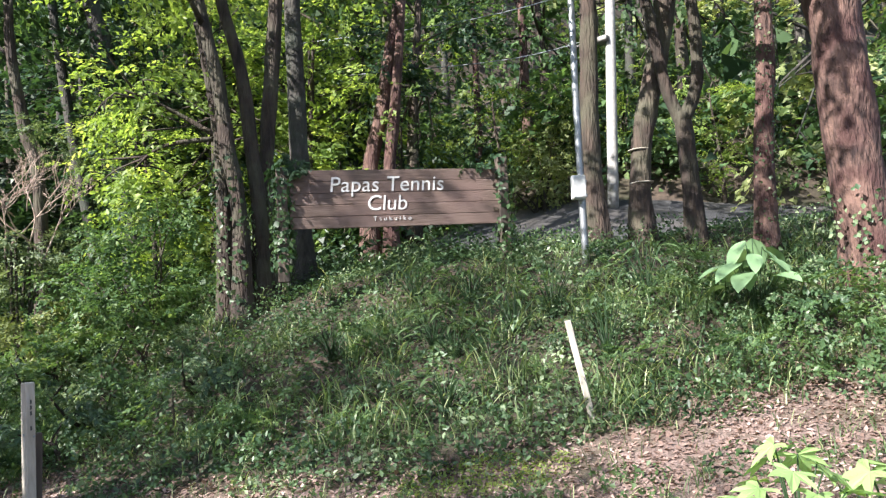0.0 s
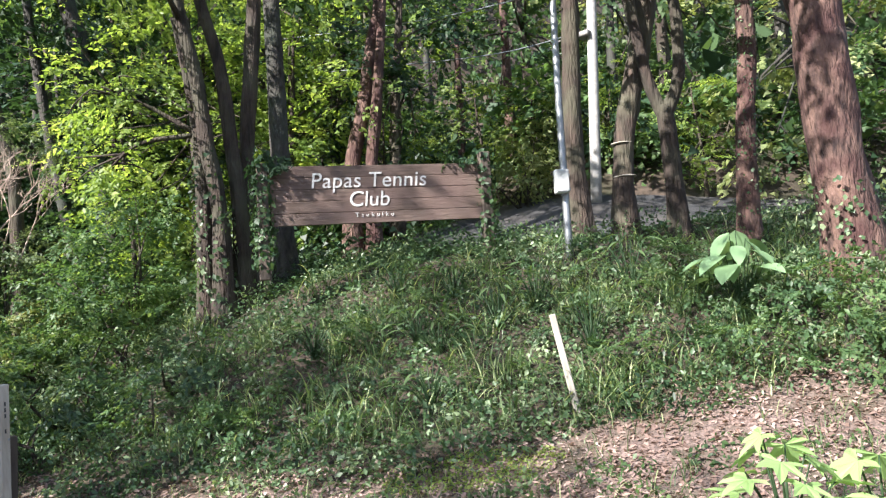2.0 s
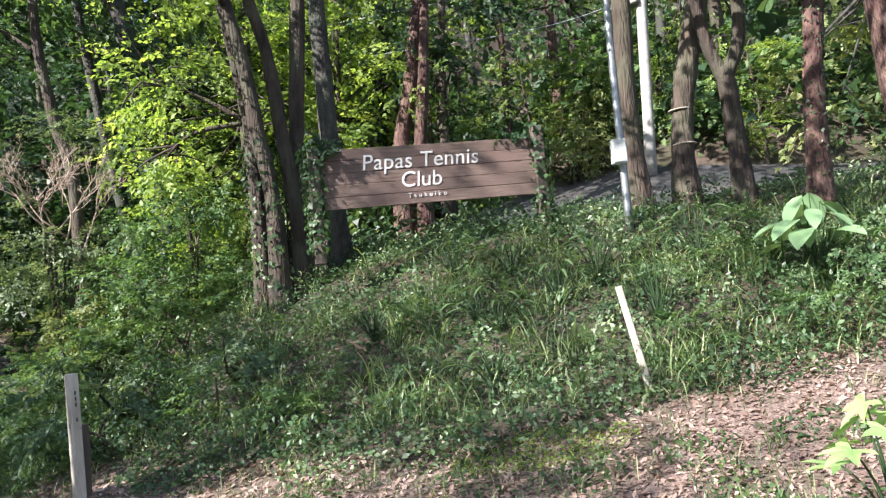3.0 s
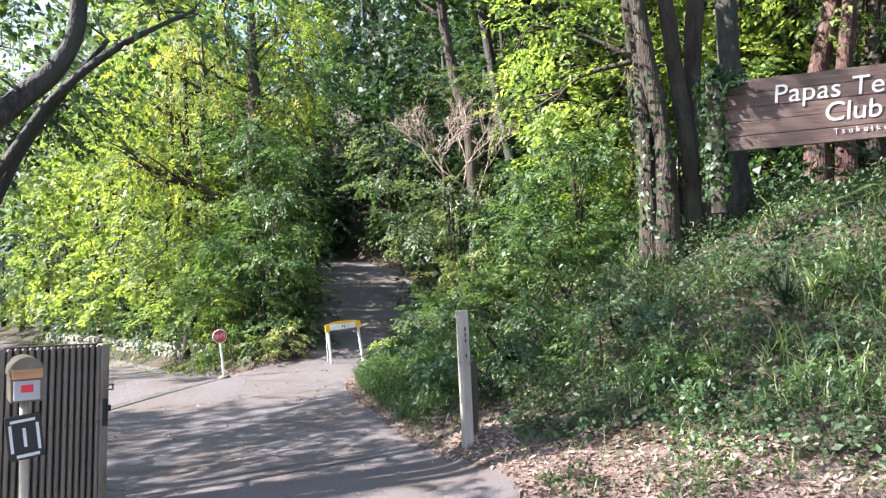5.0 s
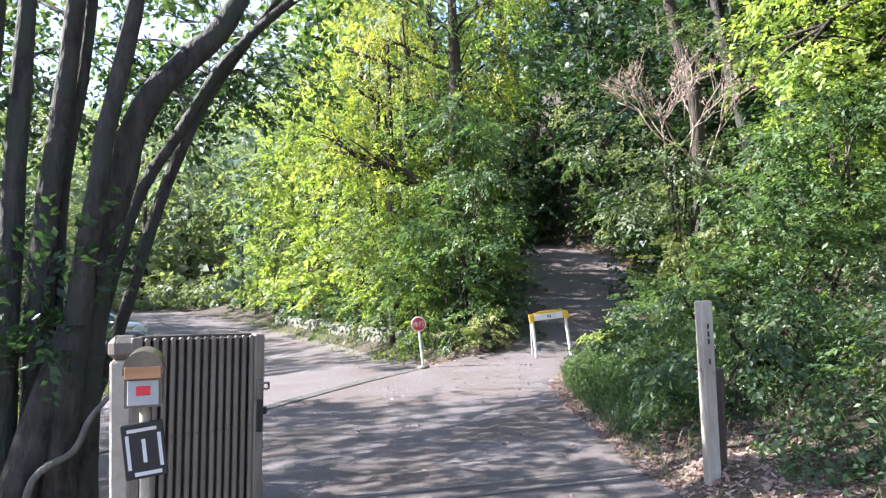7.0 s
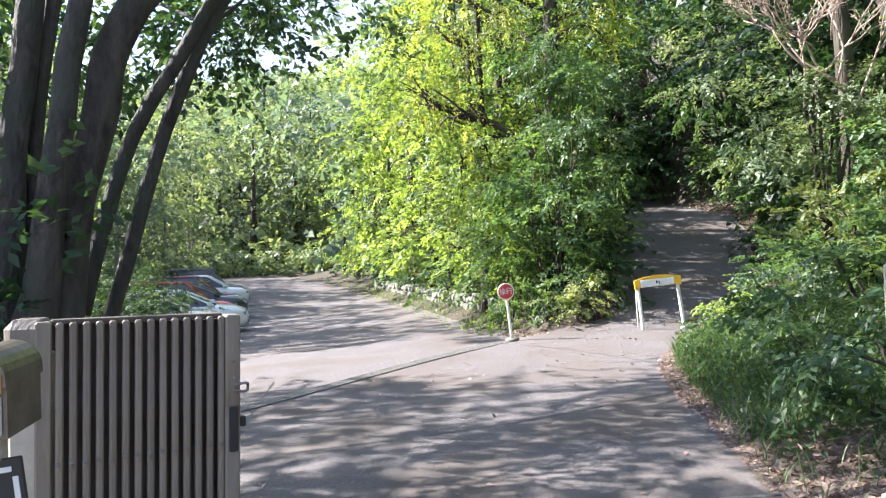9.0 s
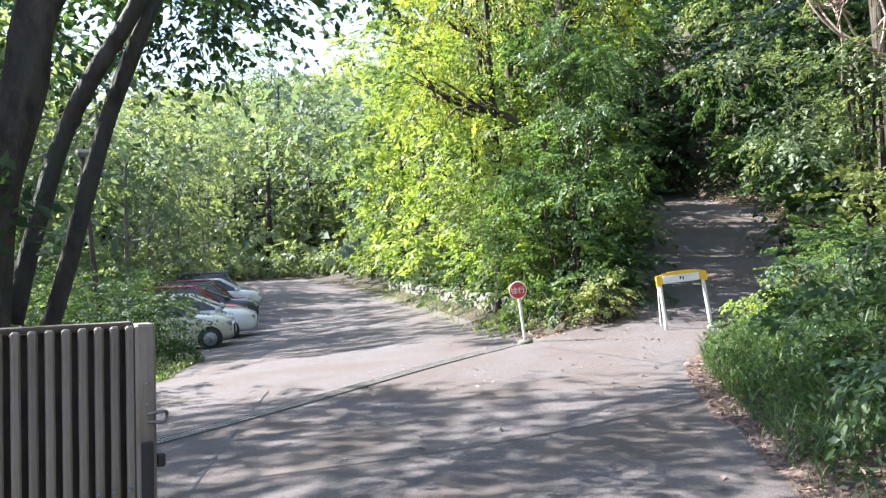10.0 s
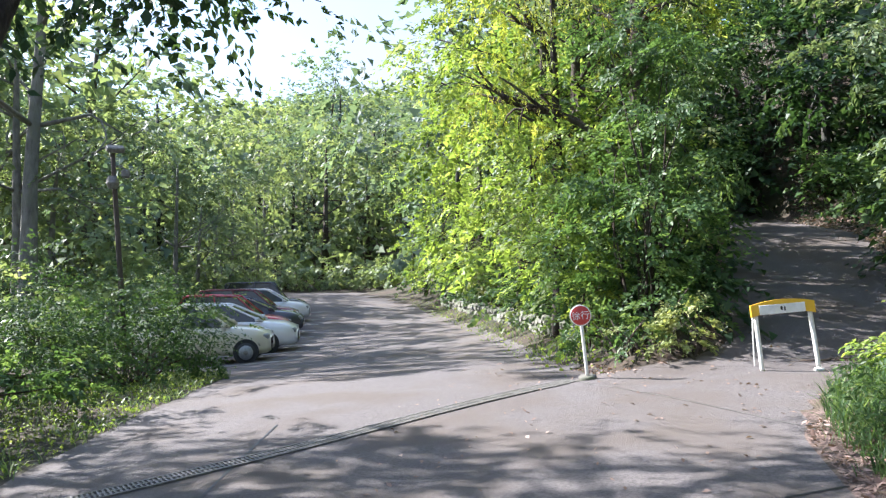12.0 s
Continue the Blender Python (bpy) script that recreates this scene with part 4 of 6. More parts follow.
bush_at("bush", (0.35, 16.55, zat(0.35, 16.55)), [((0, 0, 0.25), (0.4, 0.3, 0.25)), ((-0.5, 0.05, 0.2), (0.35, 0.25, 0.22)), ((0.1, 0.3, 0.5), (0.4, 0.3, 0.25))], 2200, 0.055, M["leaf_pale"], "low yellow-green plants at the foot of the bush", 77, twig=0.1)
bush_at("bush", (-0.35, 16.6, zat(-0.35, 16.6)), [((0, 0, 0.3), (0.5, 0.4, 0.35)), ((-0.5, 0.5, 0.3), (0.4, 0.5, 0.35)), ((0.5, 0.7, 0.6), (0.6, 0.5, 0.5))], 3200, 0.06, M["leaf_mid"], "low weeds behind the round sign", 78, twig=0.12)

# tall thickets: in the sun beside the drive; up the lane, shade is in the leaf colour
def thicket_at(count, size, leaf, label, seed, high=5.0):
    rnd = random.Random(seed)
    blobs = [((rnd.uniform(-1.1, 1.1), rnd.uniform(-1.1, 1.1), high * (0.1 + 0.8 * i / 9)), (0.95, 0.95, 0.55)) for i in range(10)]
    return bush_at("bush", (0, 0, 0), blobs, count, size, leaf, label, seed, "thickets")


scatter([thicket_at(4200, 0.11, M["leaf_mid"], "tall green thicket beside the drive", 301), thicket_at(4200, 0.11, M["leaf_pale"], "pale green thicket beside the drive", 306), thicket_at(4200, 0.11, M["leaf_lime"], "tall yellow-green thicket beside the drive", 302)],
        [(float(road_right(y)) + off, y, k) for y, off, k in ((19.6, 1.7, 0.75), (21.2, 1.9, 0.8), (23.0, 1.8, 0.85), (25.0, 1.9, 0.9), (27.4, 2.0, 1.0), (30.2, 2.1, 1.0), (33.4, 2.2, 1.1), (37.0, 2.3, 1.1), (41.0, 2.4, 1.2), (46.0, 2.6, 1.3), (52.0, 2.8, 1.4))], 303, -0.2)
# leaves darkened to stand for the shade under the canopy
scatter([thicket_at(2600, 0.17, M["leaf_dark"], "tall thicket up the lane, leaves darkened for shade", 304)],
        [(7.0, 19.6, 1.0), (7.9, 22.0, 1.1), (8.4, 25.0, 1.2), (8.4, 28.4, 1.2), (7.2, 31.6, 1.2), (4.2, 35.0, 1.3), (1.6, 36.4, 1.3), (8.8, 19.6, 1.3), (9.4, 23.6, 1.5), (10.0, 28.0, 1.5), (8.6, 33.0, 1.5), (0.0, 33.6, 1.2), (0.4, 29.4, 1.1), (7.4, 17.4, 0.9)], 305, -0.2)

# the shrubs on the bank, from the gatepost to the lane
shrub = [bush_at("shrub", (0, 0, 0), [((0, 0, 0.45), (0.75, 0.75, 0.45)), ((0.5, 0.3, 0.5), (0.55, 0.5, 0.4)), ((-0.4, -0.3, 0.6), (0.5, 0.5, 0.4))], 2100, 0.062, M["leaf_cover"], "dense small-leaved shrub on the bank", 81, "bank shrubs", twig=0.13, per=16),
         bush_at("shrub", (0, 0, 0), [((0, 0, 0.55), (0.7, 0.7, 0.5)), ((-0.4, 0.4, 0.7), (0.5, 0.5, 0.4))], 2100, 0.066, M["leaf_mid"], "dense green shrub on the bank", 82, "bank shrubs", twig=0.13, per=16),
         bush_at("shrub", (0, 0, 0), [((0, 0, 0.5), (0.6, 0.7, 0.5)), ((0.4, -0.4, 0.4), (0.5, 0.5, 0.35))], 2300, 0.054, M["leaf_mid"], "small-leaved green shrub on the bank", 83, "bank shrubs", twig=0.13, per=16)]
scatter(shrub, [(2.2, 9.3, 1.0), (2.1, 10.4, 0.85), (3.4, 15.2, 1.0), (2.8, 9.8, 1.1), (2.5, 11.0, 1.2), (3.0, 13.9, 1.0), (2.5, 12.4, 0.8), (3.3, 10.4, 1.1), (4.0, 15.9, 1.0),
                (3.2, 12.3, 1.2), (2.7, 13.4, 0.85), (4.4, 12.0, 1.3), (3.6, 8.8, 0.9), (4.0, 11.2, 1.2), (4.6, 13.2, 1.2), (3.7, 13.3, 1.4), (3.9, 14.5, 1.3),
                (3.0, 8.2, 0.85), (7.2, 3.3, 0.8), (6.8, 4.4, 0.6), (6.9, 2.5, 0.95), (7.6, 2.2, 0.9), (6.3, 1.9, 0.8), (4.4, 16.8, 0.9), (5.2, 17.6, 1.0), (5.6, 11.6, 0.8), (7.9, 1.4, 0.9), (7.0, 1.0, 0.9),
                (3.3, 7.0, 0.5), (3.9, 7.5, 0.55), (4.3, 6.6, 0.45), (4.9, 7.1, 0.5), (3.7, 6.2, 0.42), (4.6, 5.7, 0.42), (5.4, 6.2, 0.5), (5.2, 5.0, 0.4), (5.9, 5.2, 0.5), (5.8, 4.1, 0.42), (6.4, 4.9, 0.5), (6.6, 3.7, 0.5),
                (6.2, 3.0, 0.5), (4.2, 8.4, 0.6), (4.9, 8.2, 0.5), (5.7, 7.0, 0.5), (6.6, 6.0, 0.5), (7.3, 5.4, 0.5), (3.2, 7.6, 0.5), (6.4, 7.6, 0.45), (7.4, 6.6, 0.45), (7.9, 4.6, 0.5), (7.6, 3.9, 0.5)], 84, -0.1)
bush_at("bush", (14.0, 11.1, zat(14.0, 11.1)), [((0, 0, 0.7), (0.9, 0.9, 0.6)), ((0.1, 0, 1.5), (0.8, 0.8, 0.5)), ((0.4, -0.3, 2.2), (0.6, 0.6, 0.45)), ((-0.7, 0.7, 0.8), (0.7, 0.7, 0.5))], 5000, 0.09, M["leaf_pale"], "pale feathery bush beyond the upper road", 88)
bush_at("bush", (2.15, 14.35, zat(2.15, 14.35)), [((0, 0, 0.2), (0.35, 0.35, 0.25)), ((0.35, 0.3, 0.35), (0.35, 0.35, 0.3))], 1800, 0.06, M["leaf_lime"], "yellow-green weeds at the end of the bank", 85, twig=0.1)

bush_at("bush", (4.35, 12.0, zat(4.35, 12.0)), [((0, 0, 0.9), (0.7, 0.7, 0.6)), ((-0.3, 0.4, 1.7), (0.6, 0.6, 0.5)), ((0.5, 0.3, 2.2), (0.6, 0.6, 0.45)), ((-0.8, 0.3, 1.0), (0.5, 0.5, 0.5))], 7500, 0.07, M["leaf_mid"], "dense fresh green bush below the trunks", 86)
bush_at("bush", (3.3, 12.9, zat(3.3, 12.9)), [((0, 0, 0.8), (0.7, 0.6, 0.5)), ((0.6, 0.3, 1.1), (0.5, 0.5, 0.4)), ((-0.5, -0.1, 0.9), (0.5, 0.5, 0.4))], 4500, 0.07, M["leaf_pale"], "pale sunlit shrub below the dead branches", 87, twig=0.13, per=16)
# the half-dead shrub
dead_at = Vector((3.2, 13.9, zat(3.2, 13.9)))
dead = thing("dead_shrub", dead_at, "half-dead shrub with bare pinkish branches above the bank", "shrub")
rnd = random.Random(91)
limbs = []


def dead_branch(start, way, length, rad, depth):
    end = start + way * length
    mid = start.lerp(end, 0.5) + Vector((rnd.uniform(-1, 1), rnd.uniform(-1, 1), rnd.uniform(-0.5, 0.5))) * length * 0.12
    limbs.append(tube([start, mid, end], [rad, rad * 0.8, rad * 0.6], 5 if depth > 1 else 3, 0, 1, 2 if depth > 1 else 1))
    if depth:
        for _ in range(3 if depth > 2 else 4):
            w = (way + Vector((rnd.uniform(-0.8, 0.8), rnd.uniform(-0.8, 0.8), rnd.uniform(-0.35, 0.5)))).normalized()
            dead_branch(start.lerp(end, rnd.uniform(0.55, 1.0)), w, length * rnd.uniform(0.42, 0.66), rad * 0.6, depth - 1)


rise = 3.3 - dead_at.z
stems = []
for k in range(7):
    fork = Vector((rnd.uniform(-0.3, 0.3), rnd.uniform(-0.3, 0.2), rise + rnd.uniform(-0.2, 0.3)))
    stems.append(tube([fork * 0.05, fork * 0.5 + Vector((rnd.uniform(-0.1, 0.1), 0, 0)), fork], [0.026, 0.022, 0.02], 6, 0.1, k, 3))
    dead_branch(fork, Vector((rnd.uniform(-0.95, 0.95), rnd.uniform(-0.7, 0.5), 1.0)).normalized(), rnd.uniform(0.8, 1.1), 0.017, 4)
part("branches", mesh_of("branches", *join(*limbs), M["dead_wood"], True), dead)
part("stems", mesh_of("stems", *join(*stems), M["bark"], True), dead)
crown("foliage", [((c[0], c[1], c[2] + rise), r) for c, r in [((0.05, 0.3, 2.15), (0.6, 0.4, 0.2)), ((0.75, 0.3, 1.85), (0.35, 0.35, 0.3)), ((-1.3, 0.2, 1.1), (0.5, 0.45, 0.4)), ((-0.9, 0.4, 0.7), (0.45, 0.4, 0.3)), ((-1.5, -0.1, 0.3), (0.5, 0.4, 0.35)), ((0.9, 0.0, -0.1), (0.6, 0.5, 0.4)), ((0.1, 0.7, -0.3), (0.8, 0.4, 0.5)), ((-0.9, 0.0, -0.5), (0.6, 0.5, 0.4)), ((0.0, -0.35, -0.7), (0.6, 0.35, 0.45)), ((0.3, -0.3, -0.3), (0.5, 0.3, 0.25)), ((0.0, -0.45, -0.1), (0.55, 0.25, 0.25)), ((-0.5, -0.3, 0.1), (0.45, 0.3, 0.3)), ((0.55, -0.3, 0.15), (0.35, 0.3, 0.25))]],
      11000, 0.06, M["leaf_silver"], 92, dead, twig=0.13, per=10)

# the hedge and wood left of the drive
bush_at("hedge", (-8.7, 17.5, zat(-8.7, 17.5)), [((-0.5, 2.2, 0.85), (0.8, 0.9, 0.85)), ((0.3, -2.6, 0.7), (1.0, 1.0, 0.75)), ((0.75, 0.7, 0.7), (0.75, 0.75, 0.75)), ((0.2, 0.2, 0.9), (1.0, 1.0, 0.9)), ((-0.4, -1.6, 0.8), (1.0, 1.0, 0.9)), ((0.4, -1.4, 0.6), (0.8, 0.9, 0.6)), ((-1.0, 0.9, 1.2), (1.2, 1.1, 1.0)),
        ((-0.6, -3.4, 0.7), (1.1, 1.1, 0.8)), ((-1.6, -1.2, 1.4), (1.2, 1.2, 1.0)), ((-1.0, 1.6, 0.9), (0.9, 0.8, 0.9))], 40000, 0.058, M["leaf_hedge"], "dense green hedge beside the drive", 95, category="hedge", shell=0.15, bunch=3, face=1.0, lean=0.5)
bush_at("bush", (-6.6, 11.6, zat(-6.6, 11.6)), [((0, 0, 0.5), (1.0, 1.0, 0.6)), ((-0.9, 0.8, 0.7), (0.9, 0.9, 0.7)), ((-0.5, 1.8, 0.8), (0.9, 0.9, 0.7))], 5000, 0.08, M["leaf_mid"], "green bush by the drive", 96, per=18, twig=0.18)
scatter([bush_at("bush", (0, 0, 0), [((0, 0, 0.9), (1.3, 1.2, 1.0)), ((0.8, 0.3, 1.7), (1.0, 0.9, 0.8)), ((-0.8, 0.2, 1.4), (0.9, 1.0, 0.9))], 2000, 0.17, M["leaf_hazed"], "overgrown green thicket behind the cars", 97, "thicket")],
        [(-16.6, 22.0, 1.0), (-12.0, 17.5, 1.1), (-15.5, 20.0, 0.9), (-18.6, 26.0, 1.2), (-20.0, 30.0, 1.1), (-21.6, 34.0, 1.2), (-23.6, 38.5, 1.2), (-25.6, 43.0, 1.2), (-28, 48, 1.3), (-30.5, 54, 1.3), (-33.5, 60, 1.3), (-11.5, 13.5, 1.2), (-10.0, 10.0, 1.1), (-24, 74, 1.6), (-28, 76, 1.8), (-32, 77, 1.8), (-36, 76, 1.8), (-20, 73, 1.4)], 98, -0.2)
# leaves paled for haze here too
left_wood = [wild_tree("tree", 101, 9.5, 0.16, 4600, 0.125, M["leaf_hazed"], M["pale_bark"], "airy tree beyond the hedge, thin leaves paled for haze", 0.3, 10, 0.36),
             wild_tree("tree", 102, 7.0, 0.13, 4600, 0.13, M["leaf_hazed"], M["pale_bark"], "round green tree behind the car park", 0.15, 10, 0.34)]
# (-12.4, 12.4), (-9.8, 10.4), (-8.6, 7.6): out of view, added to shade the drive
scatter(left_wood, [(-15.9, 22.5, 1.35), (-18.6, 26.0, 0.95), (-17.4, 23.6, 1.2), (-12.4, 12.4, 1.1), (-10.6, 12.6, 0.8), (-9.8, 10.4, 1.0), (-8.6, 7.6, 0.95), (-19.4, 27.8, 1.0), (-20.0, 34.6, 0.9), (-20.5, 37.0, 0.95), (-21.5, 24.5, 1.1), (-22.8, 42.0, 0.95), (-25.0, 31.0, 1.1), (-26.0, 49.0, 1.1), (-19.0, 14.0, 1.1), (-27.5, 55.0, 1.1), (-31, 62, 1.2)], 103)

# ---- low cover ----
def cover_leaves(name, count, area, keep, size, mat, height, seed, label, aspect=0.55, clump=1.1, flat=0.8):
    """Small leaves over the ground where keep(x, y) allows, taller in clumps."""
    rng = np.random.default_rng(seed)
    x = rng.uniform(area[0], area[1], count * 4)
    y = rng.uniform(area[2], area[3], count * 4)
    ok = keep(x, y)
    x, y = x[ok][:count], y[ok][:count]
    g = 0.5 + 0.5 * np.sin(x * 2.3 * clump + 1.7 * np.sin(y * 1.9 * clump)) * np.sin(y * 2.6 * clump + 1.3 * np.cos(x * 1.6 * clump))
    z = rough_ground(x, y) + (0.05 if height == 0 else 0.015) + height * (0.25 + g) * rng.random(len(x)) ** 1.4
    nrm = rng.normal(size=(len(x), 3)) * 0.6 + [0, 0, flat]
    me = leaf_mesh(name, np.stack([x, y, z], 1), nrm, size * (0.6 + 0.8 * rng.random(len(x))), mat, rng, aspect)
    return tagged(part(name, me), label, "ground cover", kind="stuff")


def hash2(x, y):
    return 0.5 + 0.25 * np.sin(x * 3.1 + 2 * np.sin(y * 2.3)) + 0.25 * np.sin(y * 3.7 + 2 * np.cos(x * 2.9))


cover_leaves("bank_cover", 62000, (0.8, 11, -1, 15.5), lambda x, y: (bank_d(x, y) > 0.45 + 0.5 * hash2(x, y) + 0.5 * (1 - smooth(3.4, 5.2, y))) & (bank_d(x, y) < 5.6), 0.057, M["leaf_cover"], 0.34, 201, "tangled small-leaved creepers covering the bank")
cover_leaves("crest_cover", 14000, (2, 13, -1, 13), lambda x, y: (bank_d(x, y) > 5.4) & (bank_d(x, y) < 8.9), 0.057, M["leaf_cover"], 0.07, 213, "low creepers along the top of the bank")
cover_leaves("hill_cover", 26000, (2, 26, -6, 34), lambda x, y: ((y < 13) & (bank_d(x, y) > 13.6)) | ((y >= 12) & (bank_d(x, y) > 0.8) & ((y > 17) | (bank_d(x, y) > 3.5))), 0.13, M["leaf_mid"], 0.5, 202, "green undergrowth on the wooded slope")
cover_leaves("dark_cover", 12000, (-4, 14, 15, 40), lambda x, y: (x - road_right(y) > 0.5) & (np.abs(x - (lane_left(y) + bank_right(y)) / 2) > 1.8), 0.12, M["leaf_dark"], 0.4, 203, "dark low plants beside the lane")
cover_leaves("verge_weeds", 9000, (-10.5, -3, 9, 21), lambda x, y: (road_left(y) - x > 0.0) & (road_left(y) - x < 2.6), 0.045, M["leaf_lime"], 0.12, 204, "bright green weeds along the edge of the drive")
cover_leaves("wall_weeds", 9000, (-22, 0.5, 16.2, 62), lambda x, y: (x - road_right(y) > -0.55) & (x - road_right(y) < 0.7), 0.07, M["leaf_lime"], 0.24, 205, "pale weeds at the foot of the stone wall")
cover_leaves("far_floor", 9000, (-45, -10, 22, 80), lambda x, y: road_left(y) - x > 0.3, 0.25, M["leaf_hazed"], 0.4, 206, "weeds under the trees behind the cars")
litter_keep = lambda x, y: (x > pave_right(y) - 0.05) & (bank_d(x, y) < 0.75 + 0.8 * (1 - smooth(3.4, 5.2, y)))
tagged(new("ground_litter", grid_sheet("ground_litter", np.arange(0.8, 12.5, 0.14), np.arange(-5, 14.5, 0.14), lambda x, y: rough_ground(x, y) + 0.012, M["leaf_mould"], litter_keep)), "matted brown leaf litter at the foot of the bank", "ground", kind="structure")
cover_leaves("fallen_leaves", 30000, (0.6, 7.5, -1, 13), lambda x, y: (x > pave_right(y) - 0.06) & (bank_d(x, y) < 1.0 + 0.9 * (1 - smooth(3.4, 5.2, y)) - 0.5 * smooth(8.6, 10.0, y)), 0.06, M["litter"], 0.02, 207, "dry brown fallen leaves at the foot of the bank", 0.42, 1.1, 1.6)
cover_leaves("lane_leaves", 5000, (0, 7, 15.5, 33), lambda x, y: (np.abs(x - lane_left(y)) < 0.25) | (np.abs(x - bank_right(y) - 0.2) < 0.75), 0.08, M["litter"], 0.02, 208, "brown fallen leaves along the lane", 0.6, 1.1, 1.6)
cover_leaves("isle_leaves", 900, (-1.4, 1.8, 14.6, 16.8), lambda x, y: np.abs(x - road_right(y)) < 0.16, 0.05, M["litter"], 0.02, 209, "brown fallen leaves along the kerb", 0.6, 1.1, 1.6)
cover_leaves("road_leaves", 420, (-3, 3, 6, 20), lambda x, y: (x < bank_right(y)) & (x > road_right(y) - 2.5 - 0.1 * y) & (hash2(x, y) > 0.35), 0.05, M["litter"], 0.0, 212, "scattered dry leaves on the asphalt", 0.6, 1.1, 2.5)
cover_leaves("moss", 3600, (2.6, 5.0, 3.2, 5.8), lambda x, y: (((x - 3.75) * 0.63 - (y - 4.55) * 0.78) / 0.75) ** 2 + (((x - 3.75) * 0.78 + (y - 4.55) * 0.63) / 0.32) ** 2 < 0.6 + 0.6 * hash2(2 * x, 2 * y), 0.03, M["leaf_lime"], 0.05, 216, "patch of bright green moss and seedlings")
cover_leaves("sign_weeds", 9000, (3.6, 10.5, 6.5, 11.5), lambda x, y: (bank_d(x, y) > 5.0) & (bank_d(x, y) < 8.6) & (y > 6.6), 0.06, M["leaf_cover"], 0.42, 217, "creepers and weeds round the foot of the sign")
cover_leaves("young_weeds", 6500, (1.6, 6, 0.5, 9), lambda x, y: (x > pave_right(y)) & (bank_d(x, y) < 1.9) & (hash2(x * 1.3, y * 1.3) > 0.55), 0.045, M["leaf_mid"], 0.1, 210, "fresh green weeds among fallen leaves")


def grass_mesh(name, pts, length, width, mat, seed, bend=0.8):
    """Arching blades of three segments."""
    rng = np.random.default_rng(seed)
    verts, faces, tone = [], [], []
    for x, y, z in pts:
        w = rng.uniform(0, 6.28)
        d = np.array([math.cos(w), math.sin(w), 0])
        s = np.array([-d[1], d[0], 0])
        ln, wd, b = length * rng.uniform(0.5, 1.3), width * rng.uniform(0.7, 1.3), bend * rng.uniform(0.4, 1.3)
        k = len(verts)
        for i, u in enumerate((0, 0.4, 0.75)):
            c = np.array([x, y, z]) + d * ln * b * u * u + np.array([0, 0, ln * (u - 0.42 * b * u * u)])
            verts += [tuple(c - s * wd * (0.6 + u * 0.4) * 0.5), tuple(c + s * wd * (0.6 + u * 0.4) * 0.5)]
        verts.append(tuple(np.array([x, y, z]) + d * ln * b + np.array([0, 0, ln * (1 - 0.42 * b)])))
        faces += [(k, k + 1, k + 3, k + 2), (k + 2, k + 3, k + 5, k + 4), (k + 4, k + 5, k + 6)]
        tone += [rng.random()] * 3
    me = mesh_of(name, verts, faces, mat)
    me.attributes.new("tone", "FLOAT", "FACE").data.foreach_set("value", np.array(tone, np.float32))
    return me


def grass_over(name, count, area, keep, length, width, seed, label, mat="grass"):
    rng = np.random.default_rng(seed)
    tx, ty = rng.uniform(area[0], area[1], count), rng.uniform(area[2], area[3], count)
    own = rng.integers(0, count // 9, count)
    x, y = tx[own] + rng.normal(size=count) * 0.1, ty[own] + rng.normal(size=count) * 0.1
    ok = keep(x, y)
    x, y = x[ok], y[ok]
    pts = np.stack([x, y, rough_ground(x, y) - 0.01], 1)
    return tagged(part(name, grass_mesh(name, pts, length, width, M[mat], seed)), label, "grass", kind="stuff")


cover_leaves("slope_cover", 15000, (0, 60, -20, 100), lambda x, y: (bank_d(x, y) > 15.5) & ((y < 33) | (x - road_right(y) > 6)) & (y > -20), 0.6, M["leaf_dark"], 2.2, 215, "dense dark undergrowth high on the slope", 0.6, 0.4, 0.6)
cover_leaves("far_woods", 17000, (-130, 30, 78, 230), lambda x, y: x < 1e9, 1.5, M["leaf_hazed"], 6.0, 214, "distant wooded hillside", 0.7, 0.12, 0.6)
grass_over("bank_grass", 24000, (1.0, 10, -1, 13), lambda x, y: (bank_d(x, y) > 1.2) & (bank_d(x, y) < 4.9) & ((hash2(x, y) > 0.35) & (y < 7.6) | (hash2(x, y) > 0.6)), 0.4, 0.014, 221, "long arching grass on the bank")
grass_over("apron_grass", 9000, (0.8, 7, 0, 15.5), lambda x, y: (x > pave_right(y)) & (bank_d(x, y) < 1.6), 0.2, 0.008, 222, "tufts of grass among fallen leaves")
cover_leaves("bank_foot_cover", 9000, (0.8, 3.4, 9.0, 15.0), lambda x, y: (bank_d(x, y) > 0.12) & (bank_d(x, y) < 2.0), 0.065, M["leaf_mid"], 0.34, 211, "dense green weeds at the end of the bank", 0.35)
grass_over("bank_foot_grass", 8000, (0.8, 3.0, 9.6, 14.8), lambda x, y: (bank_d(x, y) > 0.1) & (bank_d(x, y) < 1.7), 0.26, 0.012, 223, "long green grass along the edge of the drive", "leaf_mid")
grass_over("wall_grass", 3500, (-16, 0.4, 16.5, 48), lambda x, y: (x - road_right(y) > -0.2) & (x - road_right(y) < 0.7), 0.35, 0.02, 224, "pale grass along the stone wall")
grass_over("verge_grass", 4000, (-10, -3, 9.5, 20), lambda x, y: (road_left(y) - x > -0.05) & (road_left(y) - x < 2.0), 0.2, 0.012, 225, "green grass at the edge of the drive")


